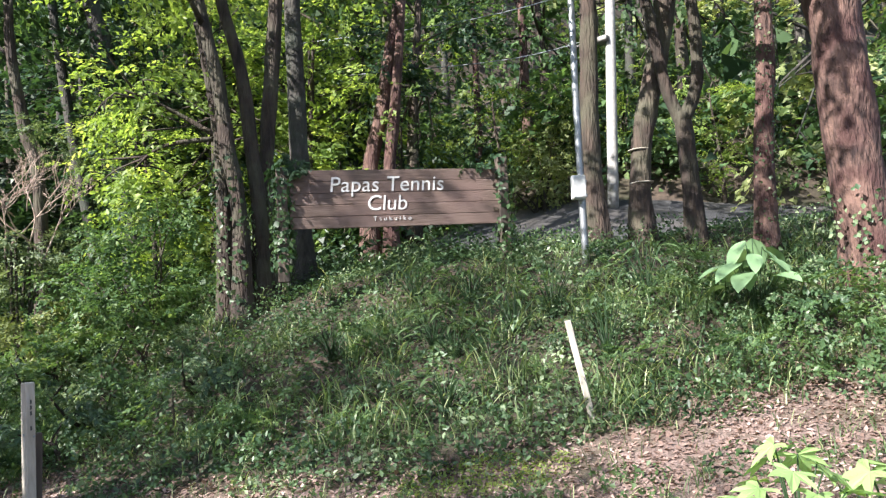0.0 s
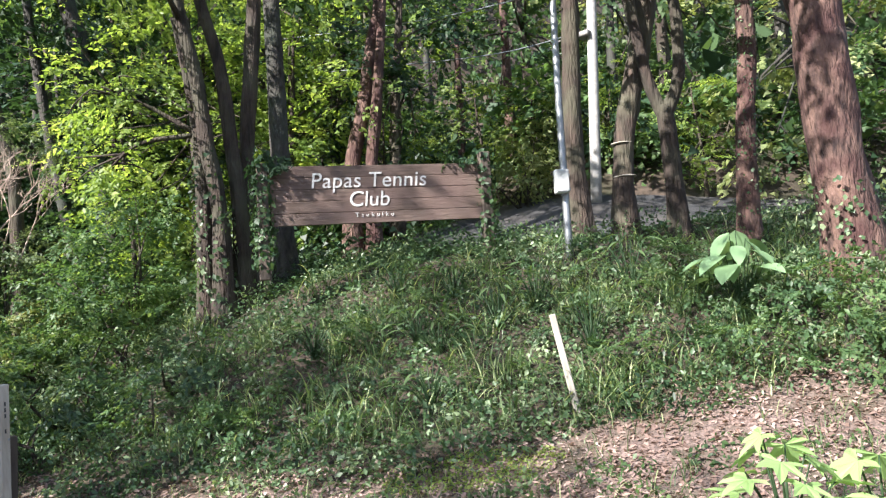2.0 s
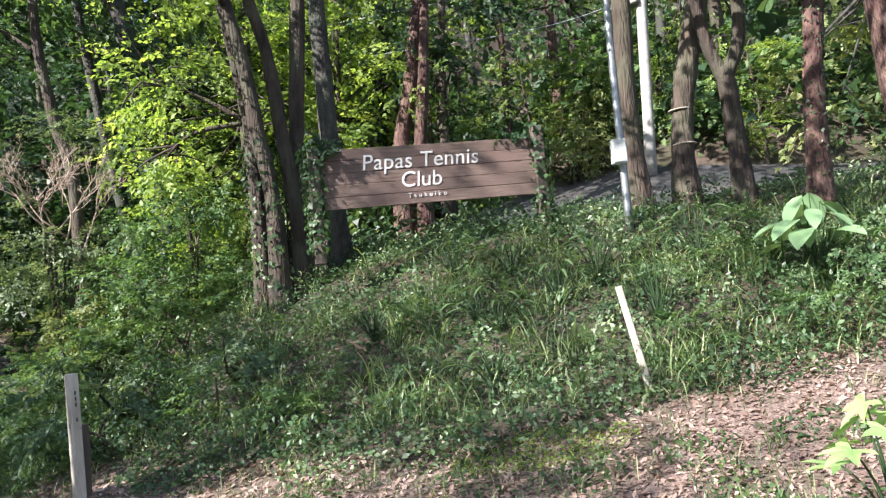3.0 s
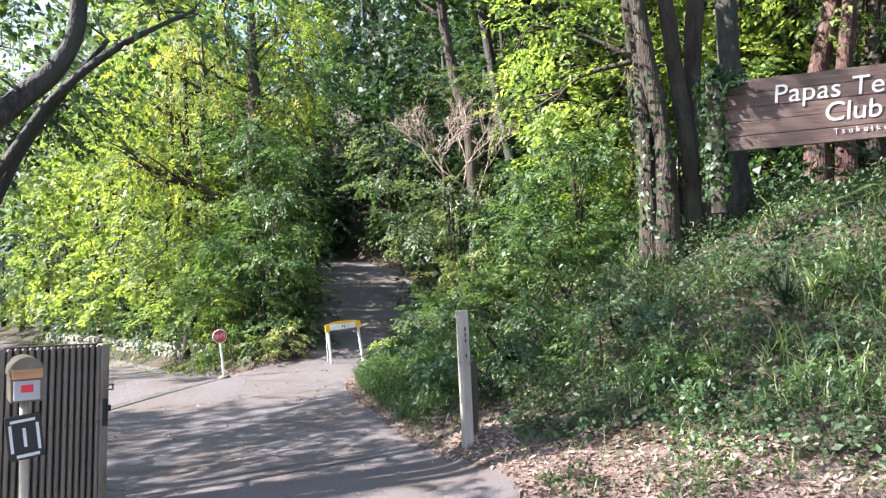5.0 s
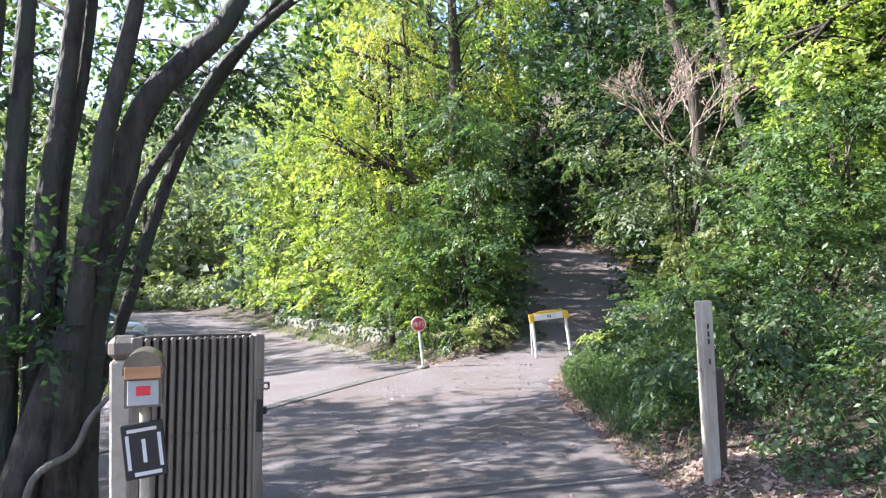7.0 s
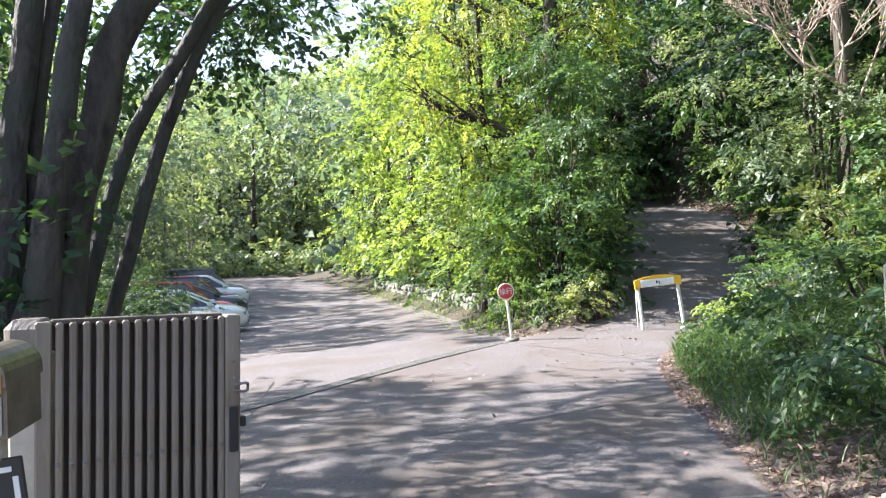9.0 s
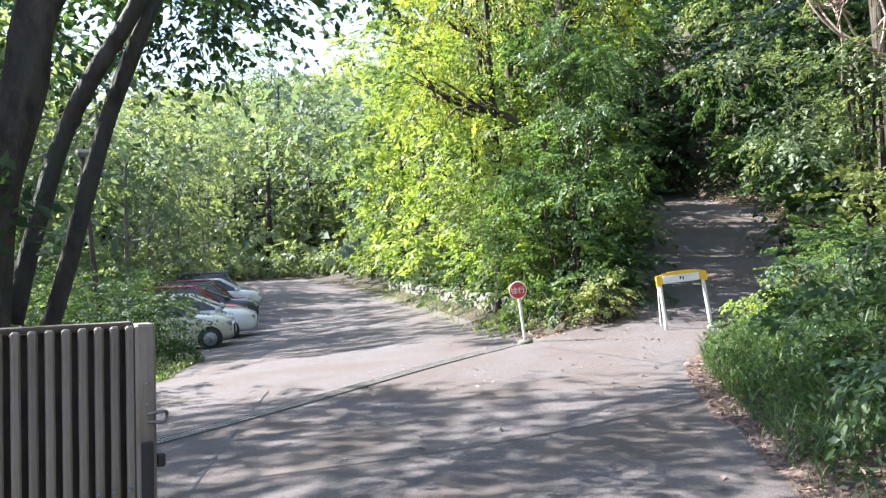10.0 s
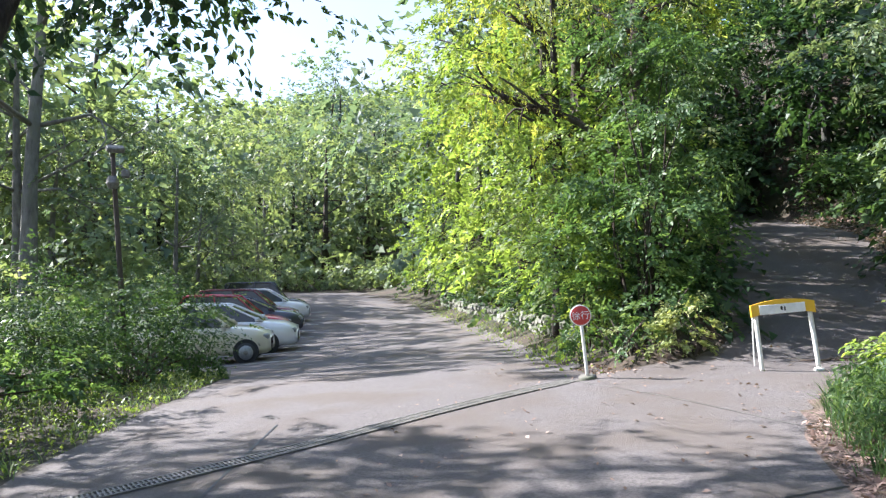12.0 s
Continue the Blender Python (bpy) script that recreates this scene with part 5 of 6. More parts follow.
# broad-leaved plants
def broad_leaf(length, width, curl, mat, name="leaf", lobes=0):
    """One broad leaf along x with a folded, curling blade."""
    verts, faces = [], []
    n = 7
    for i in range(n + 1):
        u = i / n
        w = width * math.sin(math.pi * u ** 0.8) ** 0.8 * (1 + (0.35 * math.cos(u * math.pi * 2 * lobes) if lobes else 0)) if 0 < u < 1 else 0.002
        z = curl * (u - u * u * 1.6) * length
        verts += [(u * length, -w / 2, z + w * 0.14), (u * length, 0, z), (u * length, w / 2, z + w * 0.14)]
        if i:
            k = 3 * i
            faces += [(k - 3, k - 2, k + 1, k), (k - 2, k - 1, k + 2, k + 1)]
    me = mesh_of(name, verts, faces, mat, True)
    me.attributes.new("tone", "FLOAT", "FACE").data.foreach_set("value", np.full(len(faces), 0.5, np.float32))
    return me


def palm_leaf(size, mat, points=5):
    """One hand-shaped leaf with pointed lobes, lying in xy."""
    verts, faces = [(0, 0, 0)], []
    for i in range(points):
        w = radians(-100 + 200 * i / (points - 1))
        ln = size * (1 - 0.32 * abs(i - (points - 1) / 2) / ((points - 1) / 2))
        for dw, f, z in ((-0.42, 0.5, 0.03), (-0.14, 0.78, 0.02), (0, 1.0, -0.05), (0.14, 0.78, 0.02)):
            verts.append((math.cos(w + dw) * ln * f, math.sin(w + dw) * ln * f, z * size))
    w = radians(118)
    verts.append((math.cos(w) * size * 0.3, math.sin(w) * size * 0.3, 0))
    faces = [(0, i, i + 1) for i in range(1, len(verts) - 1)]
    me = mesh_of("leaf", verts, faces, mat)
    me.attributes.new("tone", "FLOAT", "FACE").data.foreach_set("value", np.full(len(faces), 0.75, np.float32))
    return me


def leafy_plant(name, at, leaf, count, spread_r, height, label, seed, up=0.45, stem_mat=None):
    root = thing(name, at, label, "plant")
    r = random.Random(seed)
    stems = []
    for i in range(count):
        w = i * 2.4 + r.uniform(-0.3, 0.3)
        u = (i + 0.5) / count
        c = Vector((math.cos(w), math.sin(w), 0)) * spread_r * math.sqrt(u) * 0.8 + Vector((0, 0, height * (1.05 - 0.45 * u + r.uniform(-0.1, 0.1))))
        stems.append(tube([(0, 0, -0.05), c * 0.5 + Vector((0, 0, 0.05)), c], [0.008, 0.006, 0.004], 5, 0, 1, 2))
        part("leaf", leaf, root, pose(*c, 0, 0, math.degrees(w)) @ pose(0, 0, 0, r.uniform(-20, 20), -math.degrees(up) * (1.1 - u) * 1.6 + r.uniform(-10, 10), 0) @ Matrix.Scale(r.uniform(0.8, 1.15), 4))
    part("stems", mesh_of("stems", *join(*stems), stem_mat or M["leaf_mid"], True), root)
    return root


leafy_plant("aucuba", (7.0, 3.55, zat(7.0, 3.55)), broad_leaf(0.4, 0.2, 0.15, M["pale_leaf"]), 22, 0.36, 0.85, "shrub with large glossy bright green leaves", 231, -0.5)
leafy_plant("sapling", (3.05, 1.98, zat(3.05, 1.98)), palm_leaf(0.2, M["big_leaf"]), 12, 0.3, 0.58, "sapling with bright lobed leaves", 232, -0.45)
leafy_plant("sapling", (3.3, 1.62, zat(3.3, 1.62)), palm_leaf(0.2, M["big_leaf"]), 7, 0.25, 0.44, "sapling with bright lobed leaves", 233, -0.45)
bamboo = broad_leaf(0.26, 0.035, 0.3, M["grass"])
for i, (x, y) in enumerate([(6.3, 6.9), (5.9, 5.9), (6.4, 5.7), (5.3, 6.6), (5.2, 6.2), (7.2, 4.9), (4.6, 7.6), (6.0, 7.6), (5.9, 4.7), (4.4, 5.6)]):
    leafy_plant("dwarf_bamboo", (x, y, zat(x, y)), bamboo, 19, 0.5, 0.42 + 0.1 * (i % 3), "dwarf bamboo with narrow drooping leaves", 240 + i, -0.1)


# ---- leaves that climb ----
def ivy(parent, line, radius, count, size, seed, mat="leaf_cover", name="ivy"):
    rng = np.random.default_rng(seed)
    pts = np.array([tuple(p) for p in curve_points(line, 8)])
    i = rng.integers(0, len(pts), count)
    w = rng.uniform(0, 6.28, count)
    out = np.stack([np.cos(w), np.sin(w), np.zeros(count)], 1)
    pos = pts[i] + out * (radius + rng.random((count, 1)) * 0.06) + rng.normal(size=(count, 3)) * [0.02, 0.02, 0.1]
    return part(name, leaf_mesh(name, pos, out + rng.normal(size=(count, 3)) * 0.4, size * (0.6 + 0.8 * rng.random(count)), M[mat], rng, 0.75), parent)


climber = thing("climbing_ivy", (8.85, 4.04, 2.6), "ivy climbing a slim trunk", "ivy")
ivy(climber, [(0, 0, 0), (0.02, -0.08, 1.3), (0.05, -0.16, 2.4), (0.06, -0.2, 3.3)], 0.125, 700, 0.042, 251)
climber = thing("climbing_ivy", (8.37, 2.78, 2.2), "ivy at the foot of the thick trunk", "ivy")
ivy(climber, [(0, 0, 0), (-0.03, 0.01, 0.4), (-0.04, 0.02, 0.8)], 0.34, 260, 0.06, 252)
climber = thing("climbing_ivy", (4.9, 10.2, 2.3), "ivy on the clump of trunks", "ivy")
ivy(climber, [(0, 0, 0), (0, 0, 0.9), (-0.08, 0.1, 2.0)], 0.24, 500, 0.07, 253)
climber = thing("climbing_ivy", (6.03, 16.24, 3.4), "ivy on a tall woodland trunk", "ivy")
ivy(climber, [(0, 0, 0), (-0.3, 0.13, 2.8), (-0.55, 0.25, 4.8)], 0.27, 900, 0.11, 254, "leaf_dark")


# ---- the sign on the bank ----
SIGN_A, SIGN_B = Vector((4.94, 8.86, 0)), Vector((7.44, 7.26, 0))
along = (SIGN_B - SIGN_A).normalized()
sign_turn = math.degrees(math.atan2(along.y, along.x))
SIGN_LEN = (SIGN_B - SIGN_A).length
sign = thing("sign_board", (SIGN_A.x, SIGN_A.y, 3.21), "weathered brown plank sign with white lettering", "sign", rz=sign_turn)
for i in range(5):
    z0 = i * 0.162
    part("plank", mesh_of("plank", *block(0.0, SIGN_LEN, -0.022 - 0.003 * (i % 2), 0.022, z0, z0 + 0.158, 0.005), M["board"]), sign, pose(0, 0, 0, 0, -0.9, 0))


def lettering(text, size, x, z, parent, mat, name="lettering", spacing=1.0, deep=0.004, y=-0.03, shear=0.0, m=None):
    cu = bpy.data.curves.new("text", "FONT")
    cu.body, cu.size, cu.extrude, cu.align_x, cu.space_character, cu.shear = text, size, deep, "CENTER", spacing, shear
    tmp = bpy.data.objects.new("text", cu)
    scene.collection.objects.link(tmp)
    me = bpy.data.meshes.new_from_object(tmp.evaluated_get(bpy.context.evaluated_depsgraph_get()))
    bpy.data.objects.remove(tmp)
    me.materials.clear()
    me.materials.append(mat)
    return part(name, me, parent, m or (pose(0, 0, 0, 0, -0.9, 0) @ pose(x, y, z, 90, 0, 0)))


lettering("Papas Tennis", 0.30, 1.35, 0.50, sign, M["letter"], spacing=1.04, shear=0.12)
lettering("Club", 0.30, 1.33, 0.235, sign, M["letter"], shear=0.12)
lettering("Tsukuiko", 0.085, 1.40, 0.085, sign, M["letter"], spacing=1.75)
for k, (x, z0, z1) in enumerate([(-0.10, 2.5, 4.06), (SIGN_LEN + 0.07, 2.55, 4.22)]):
    c = SIGN_A + along * x
    p = thing("sign_post", (c.x, c.y, z0), "dark wooden sign post overgrown with ivy", "post", "sign posts", sign_turn)
    part("shaft", mesh_of("shaft", *block(-0.075, 0.075, -0.075, 0.075, 0, z1 - z0, 0.01), M["old_wood"]), p)
    ivy(p, [(0, 0, 0.2), (0, 0, 0.8), (0, 0, z1 - z0 + 0.02)], 0.1, 620 if k == 0 else 420, 0.075, 260 + k, "leaf_dark")
    if k == 0:
        crown("ivy", [((0.12, 0, z1 - z0), (0.35, 0.16, 0.12))], 420, 0.075, M["leaf_dark"], 263, p, twig=0.06)
    else:
        crown("ivy", [((-0.45, -0.02, z1 - z0 - 0.12), (0.5, 0.06, 0.07)), ((-0.2, -0.05, z1 - z0 - 0.45), (0.13, 0.05, 0.3))], 300, 0.06, M["leaf_dark"], 264, p, twig=0.05)

# stake
stake = thing("wooden_stake", (4.89, 4.28, zat(4.89, 4.28) - 0.02), "weathered pale stake leaning on the bank", "stake", rz=-43, tilt=(-4, -10))
part("shaft", mesh_of("shaft", *block(-0.028, 0.028, -0.02, 0.02, 0, 0.92, 0.006), M["post_wood"]), stake)

# steel pole with a box
px, py = 7.67, 6.0
pole = thing("steel_pole", (px, py, zat(px, py) - 0.1), "galvanised steel pole with a grey meter box", "pole", rz=-43)
part("shaft", mesh_of("shaft", *tube([(0, 0, 0), (0.01, 0, 2.2), (0.04, 0, 4.2), (0.07, 0, 6.6)], [0.05, 0.05, 0.046, 0.045], 14), M["steel"], True), pole)
boxz = 3.42 - zat(px, py) + 0.1
part("meter_box", mesh_of("meter_box", *join(block(-0.16, 0.03, -0.17, -0.045, boxz, boxz + 0.32, 0.012), block(-0.15, 0.02, -0.18, -0.168, boxz + 0.02, boxz + 0.3, 0.004)), M["grey_box"]), pole)
part("clamp", mesh_of("clamp", *join(block(-0.07, 0.07, -0.06, 0.06, boxz + 0.05, boxz + 0.08, 0.004), block(-0.07, 0.07, -0.06, 0.06, boxz + 0.24, boxz + 0.27, 0.004)), M["steel"]), pole)
# utility pole and wires
ux, uy = 13.95, 9.15
up = thing("utility_pole", (ux, uy, zat(ux, uy) - 0.1), "pale concrete utility pole beyond the upper road", "pole")
part("shaft", mesh_of("shaft", *tube([(0, 0, 0), (0.18, -0.2, 5), (0.33, -0.36, 9)], [0.13, 0.115, 0.1], 14), M["concrete"], True), up)
part("bracket", mesh_of("bracket", *join(tube([(0, 0, 4.1), (-0.12, 0.2, 4.05), (-0.35, 0.5, 3.95)], [0.03, 0.03, 0.03], 6), block(-0.12, 0.2, -0.2, 0.12, 4.0, 4.12, 0.01)), M["drain"], True), up)
for k, pts in enumerate([[(14.06, 8.96, 8.34), (12.75, 10.96, 8.0), (10.5, 14.2, 8.0)], [(14.1, 8.89, 9.57), (12.19, 11.66, 9.05), (9.5, 15.5, 8.9)]]):
    o = Vector(pts[0])
    wire = thing("overhead_wire", o, "thin overhead wire from the utility pole", "wire", "wires")
    part("cable", mesh_of("cable", *tube([Vector(p) - o for p in pts], [0.012, 0.012, 0.012], 6), M["steel"], True), wire)
# pale bands round a trunk
for z in (3.72, 4.2):
    band = thing("trunk_band", (8.775, 5.68, z), "pale band tied round a trunk", "band", "trunk bands")
    part("ring", mesh_of("ring", *disc(0.166, -0.007, 0.007, 20, "z"), M["post_wood"], True), band)

# ---- the gate ----
gate = thing("gate", (-1.995, 6.845, zat(-1.8, 7.1)), "weathered slatted timber gate standing open", "gate", rz=41.7, tilt=(0, 1.6))
gh, gw = 1.435, 0.765
for i in range(14):
    part("slat", mesh_of("slat", *block(-0.0135, 0.0135, -0.013, 0.013, 0.07, gh - 0.004, 0.007), M["gate_wood"]), gate, pose(0.082 + i * 0.0467, -0.02, 0, 0, 0, 6))
    # row added behind the gaps, dark wood standing for the shade between slats
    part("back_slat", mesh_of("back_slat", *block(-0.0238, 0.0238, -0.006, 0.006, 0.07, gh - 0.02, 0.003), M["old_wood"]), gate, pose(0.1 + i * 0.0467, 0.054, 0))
part("stile", mesh_of("stile", *block(0.0, 0.055, -0.03, 0.03, 0.05, gh, 0.006), M["gate_wood"]), gate)
part("stile", mesh_of("stile", *block(gw - 0.062, gw, -0.045, 0.04, 0.05, gh, 0.008), M["gate_wood"]), gate)
for z in (0.14, 0.92, gh - 0.08):
    part("rail", mesh_of("rail", *block(0.056, gw - 0.064, 0.0605, 0.085, z - 0.035, z + 0.035, 0.005), M["gate_wood"]), gate)
studs = [moved(disc(0.009, -0.008, 0.0, 8), pose(0.075 + i * 0.0467, -0.04, 0.90)) for i in range(14)] + [moved(disc(0.007, -0.006, 0.0, 8), pose(gw - 0.03, -0.045, z)) for z in (0.4, 0.5, 1.17, 1.24)]
tagged(part("screws", mesh_of("screws", *join(*studs), M["drain"], True), gate), kind="stuff")
part("lock", mesh_of("lock", *join(block(gw - 0.05, gw - 0.012, -0.06, -0.0455, 0.86, 1.05, 0.004), block(gw + 0.001, gw + 0.03, -0.03, 0.01, 0.955, 1.0, 0.006)), M["black"]), gate)
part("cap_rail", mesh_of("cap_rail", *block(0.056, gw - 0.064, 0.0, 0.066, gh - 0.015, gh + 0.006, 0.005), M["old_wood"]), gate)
part("latch", mesh_of("latch", *tube([(gw - 0.03, -0.05, 1.14), (gw + 0.02, -0.055, 1.145), (gw + 0.035, -0.03, 1.13), (gw + 0.02, -0.055, 1.11), (gw - 0.03, -0.05, 1.115)], [0.006, 0.006], 6), M["drain"], True), gate)

gp = thing("gate_pillar", (-2.02, 6.92, zat(-2.02, 6.92) - 0.1), "tan rendered gate pillar with a rounded cap", "pillar", rz=20)
part("shaft", mesh_of("shaft", *block(-0.07, 0.07, -0.07, 0.07, 0, 1.43, 0.012), M["tan"]), gp)
part("cap", mesh_of("cap", *block(-0.08, 0.08, -0.08, 0.08, 1.431, 1.56, 0.035), M["gate_wood"]), gp)

# mailbox on its pole, with a small board
mx, my = -1.62, 6.24
mail = thing("mailbox", (mx, my, zat(mx, my) - 0.05), "bronze mailbox with arched top on a pole", "mailbox", rz=20)
part("pole", mesh_of("pole", *tube([(0, 0.08, 0), (0, 0.08, 0.6), (0, 0.08, 1.19)], [0.024, 0.024, 0.024], 14), M["tan"], True), mail)


def arch(w, h, y0, y1, z0, k=12):
    ring = [(-w / 2, z0), (w / 2, z0)] + [(w / 2 * math.cos(math.pi * i / k), z0 + h + w / 2 * math.sin(math.pi * i / k)) for i in range(k + 1)]
    n = len(ring)
    v = [(x, y0, z) for x, z in ring] + [(x, y1, z) for x, z in ring]
    return v, [(i, (i + 1) % n, n + (i + 1) % n, n + i) for i in range(n)] + [tuple(range(n))[::-1], tuple(range(n, 2 * n))]


part("body", mesh_of("body", *arch(0.155, 0.16, -0.06, 0.2, 1.19), M["bronze"]), mail)
part("hood", mesh_of("hood", *arch(0.168, 0.02, -0.085, 0.205, 1.335), M["bronze"]), mail)
part("lintel", mesh_of("lintel", *block(-0.075, 0.075, -0.094, -0.0855, 1.318, 1.372, 0.003), M["orange_wood"]), mail)
part("door", mesh_of("door", *block(-0.065, 0.065, -0.07, -0.0605, 1.20, 1.31, 0.003), M["grey_box"]), mail)
part("label", mesh_of("label", *block(-0.028, 0.03, -0.076, -0.0705, 1.245, 1.285, 0.001), M["bright_red"]), mail)
part("board", mesh_of("board", *block(-0.09, 0.09, -0.006, 0.006, -0.125, 0.125, 0.004), M["black"]), mail, pose(0.0, 0.04, 0.985, 0, -6, 0))
bars = join(block(-0.065, 0.06, -0.0095, -0.0065, 0.085, 0.1, 0), block(-0.075, -0.06, -0.0095, -0.0065, -0.08, 0.075, 0), block(0.06, 0.075, -0.0095, -0.0065, -0.08, 0.07, 0), block(-0.05, 0.065, -0.0095, -0.0065, -0.112, -0.095, 0), block(-0.008, 0.008, -0.0095, -0.0065, -0.055, 0.05, 0))
part("marking", mesh_of("marking", *bars, M["white_paint"]), mail, pose(0.0, 0.04, 0.985, 0, -6, 0))

vine = thing("surface_root", (-3.03, 7.79, 0.1), "pale root winding up the foot of the tree", "root")
part("stem", mesh_of("stem", *tube([(-0.1, 0, -0.15), (0, 0, 0.33), (0.21, 0.11, 0.49), (0.3, 0.16, 0.7), (0.40, 0.25, 0.85)], [0.03, 0.026, 0.024, 0.022, 0.016], 8, 0.15), M["pale_bark"], True), vine)
# bollard post at the foot of the bank
post = thing("timber_post", (1.44, 7.844, zat(1.44, 7.844) - 0.05), "pale square timber gatepost with bolt slots", "post", rz=12, tilt=(0, -1.2))
ph = 1.53 - zat(1.44, 7.844) + 0.05
part("shaft", mesh_of("shaft", *block(-0.043, 0.043, -0.043, 0.043, 0, ph, 0.008), M["post_wood"]), post)
part("slots", mesh_of("slots", *join(*[block(-0.006, 0.008, -0.0445, -0.0425, ph - d - 0.035, ph - d, 0) for d in (0.15, 0.2, 0.25, 0.38)]), M["black"]), post)
part("screws", mesh_of("screws", *join(moved(disc(0.011, -0.008, 0, 8), pose(0.025, -0.043, ph - 0.47)), moved(disc(0.011, -0.008, 0, 8), pose(-0.045, -0.01, ph - 0.45, 0, 0, -90))), M["steel"]), post)
back = thing("fence_stub", (1.52, 7.93, zat(1.52, 7.93) - 0.05), "dark weathered stub behind the gatepost", "post", rz=12)
part("shaft", mesh_of("shaft", *block(-0.04, 0.04, -0.03, 0.03, 0, 0.72, 0.008), M["old_wood"]), back)

# ---- round slow-down sign ----
sx, sy = -0.83, 15.68
slow = thing("round_sign", (sx, sy, zat(sx, sy)), "red round sign with white characters on a pale post", "sign", tilt=(4, -6), rz=8)
part("base", mesh_of("base", *disc(0.11, -0.02, 0.06, 20, "z"), M["stone"], True), slow)
part("pole", mesh_of("pole", *tube([(0, 0, 0.04), (0, 0, 0.45), (0, 0, 0.86)], [0.021, 0.021, 0.021], 12), M["white_paint"], True), slow)
part("face", mesh_of("face", *disc(0.115, -0.03, -0.022, 32), M["red"], True), slow, pose(0, 0, 0.79))
part("rim", mesh_of("rim", *disc(0.128, -0.0265, -0.012, 32), M["white_paint"], True), slow, pose(0, 0, 0.79))
lettering("徐行", 0.105, 0, 0, slow, M["white_paint"], deep=0.0015, m=pose(0, -0.0318, 0.752, 90, 0, 0))

# ---- barrier across the lane ----
bx, by = 1.45, 15.88
bar = thing("barrier", (bx, by, zat(bx, by) + 0.01), "small yellow and white arched road barrier", "barrier", rz=3, tilt=(-3, -3))
bar.matrix_basis = bar.matrix_basis @ Matrix(((0.92, 0, -0.1, 0), (0, 1.0, 0, 0), (0, 0, 1.08, 0), (0, 0, 0, 1)))
for s in (-1, 1):
    part("leg", mesh_of("leg", *tube([(0.33 * s, 0.0, 0), (0.325 * s, 0.01, 0.4), (0.32 * s, 0.02, 0.66)], [0.028, 0.028, 0.028], 12), M["white_paint"], True), bar)
    part("foot", mesh_of("foot", *block(0.33 * s - 0.05, 0.33 * s + 0.05, -0.05, 0.05, -0.02, 0.012, 0.006), M["white_paint"]), bar)
part("stay", mesh_of("stay", *tube([(-0.36, 0.02, 0.6), (-0.37, 0.12, 0.3), (-0.375, 0.2, 0.03)], [0.01, 0.01, 0.01], 8), M["white_paint"], True), bar)
top, n = [], 14
for i in range(n + 1):
    u = i / n * 2 - 1
    z = 0.72 + 0.045 * (1 - u * u)
    top += [(0.375 * u, -0.035, z - 0.125), (0.375 * u, -0.04, z), (0.375 * u, 0.04, z), (0.375 * u, 0.035, z - 0.125)]
tf = [(4 * i + a, 4 * i + (a + 1) % 4, 4 * i + 4 + (a + 1) % 4, 4 * i + 4 + a) for i in range(n) for a in range(4)] + [(0, 1, 2, 3), (4 * n + 3, 4 * n + 2, 4 * n + 1, 4 * n)]
part("beam", mesh_of("beam", top, tf, M["yellow"]), bar)
part("panel", mesh_of("panel", *block(-0.28, 0.26, -0.05, -0.041, 0.615, 0.715, 0.003), M["white_paint"]), bar)
part("marking", mesh_of("marking", *join(block(-0.03, -0.005, -0.053, -0.0505, 0.65, 0.69, 0), block(0.012, 0.03, -0.053, -0.0505, 0.64, 0.685, 0)), M["black"]), bar)
# a broken branch on the ground
fb = thing("fallen_branch", (1.9, 16.1, zat(1.9, 16.1) + 0.03), "bare broken branch lying beside the barrier", "branch")
rnd = random.Random(301)
tw = [tube([(1.3, -0.35, 0.16), (0.5, -0.05, 0.1), (-0.3, 0.05, 0.06)], [0.02, 0.014, 0.006], 6)]
for i in range(7):
    s = Vector((rnd.uniform(-0.2, 0.8), rnd.uniform(-0.1, 0.1), 0.08))
    tw.append(tube([s, s + Vector((-0.2, rnd.uniform(-0.2, 0.2), 0.0)), s + Vector((-0.45, rnd.uniform(-0.4, 0.4), -0.04))], [0.008, 0.006, 0.003], 5, 0, 1, 3))
part("twigs", mesh_of("twigs", *join(*tw), M["bark"], True), fb)


# ---- things in the road's surface ----
def ribbon(name, pts, width, lift, mat, label, category, k=10):
    line = curve_points(pts, k)
    verts, faces = [], []
    for i, c in enumerate(line):
        d = (line[min(i + 1, len(line) - 1)] - line[max(i - 1, 0)]).normalized()
        s = Vector((-d.y, d.x, 0)).normalized() * width / 2
        for q in (c - s, c + s):
            verts.append((q.x, q.y, zat(q.x, q.y) + lift))
        if i:
            faces.append((2 * i - 2, 2 * i - 1, 2 * i + 1, 2 * i))
    return tagged(new(name, mesh_of(name, verts, faces, mat)), label, category, kind="structure")


DRAIN = [(-4.9, 10.3, 0), (-4.0, 11.35, 0), (-3.1, 12.55, 0), (-2.27, 13.8, 0), (-1.5, 14.9, 0), (-1.0, 15.65, 0)]
ribbon("drain_channel", DRAIN, 0.2, 0.016, M["black"], "dark channel under a steel drain grating", "drain")
line = curve_points(DRAIN, 40)
chunks = []
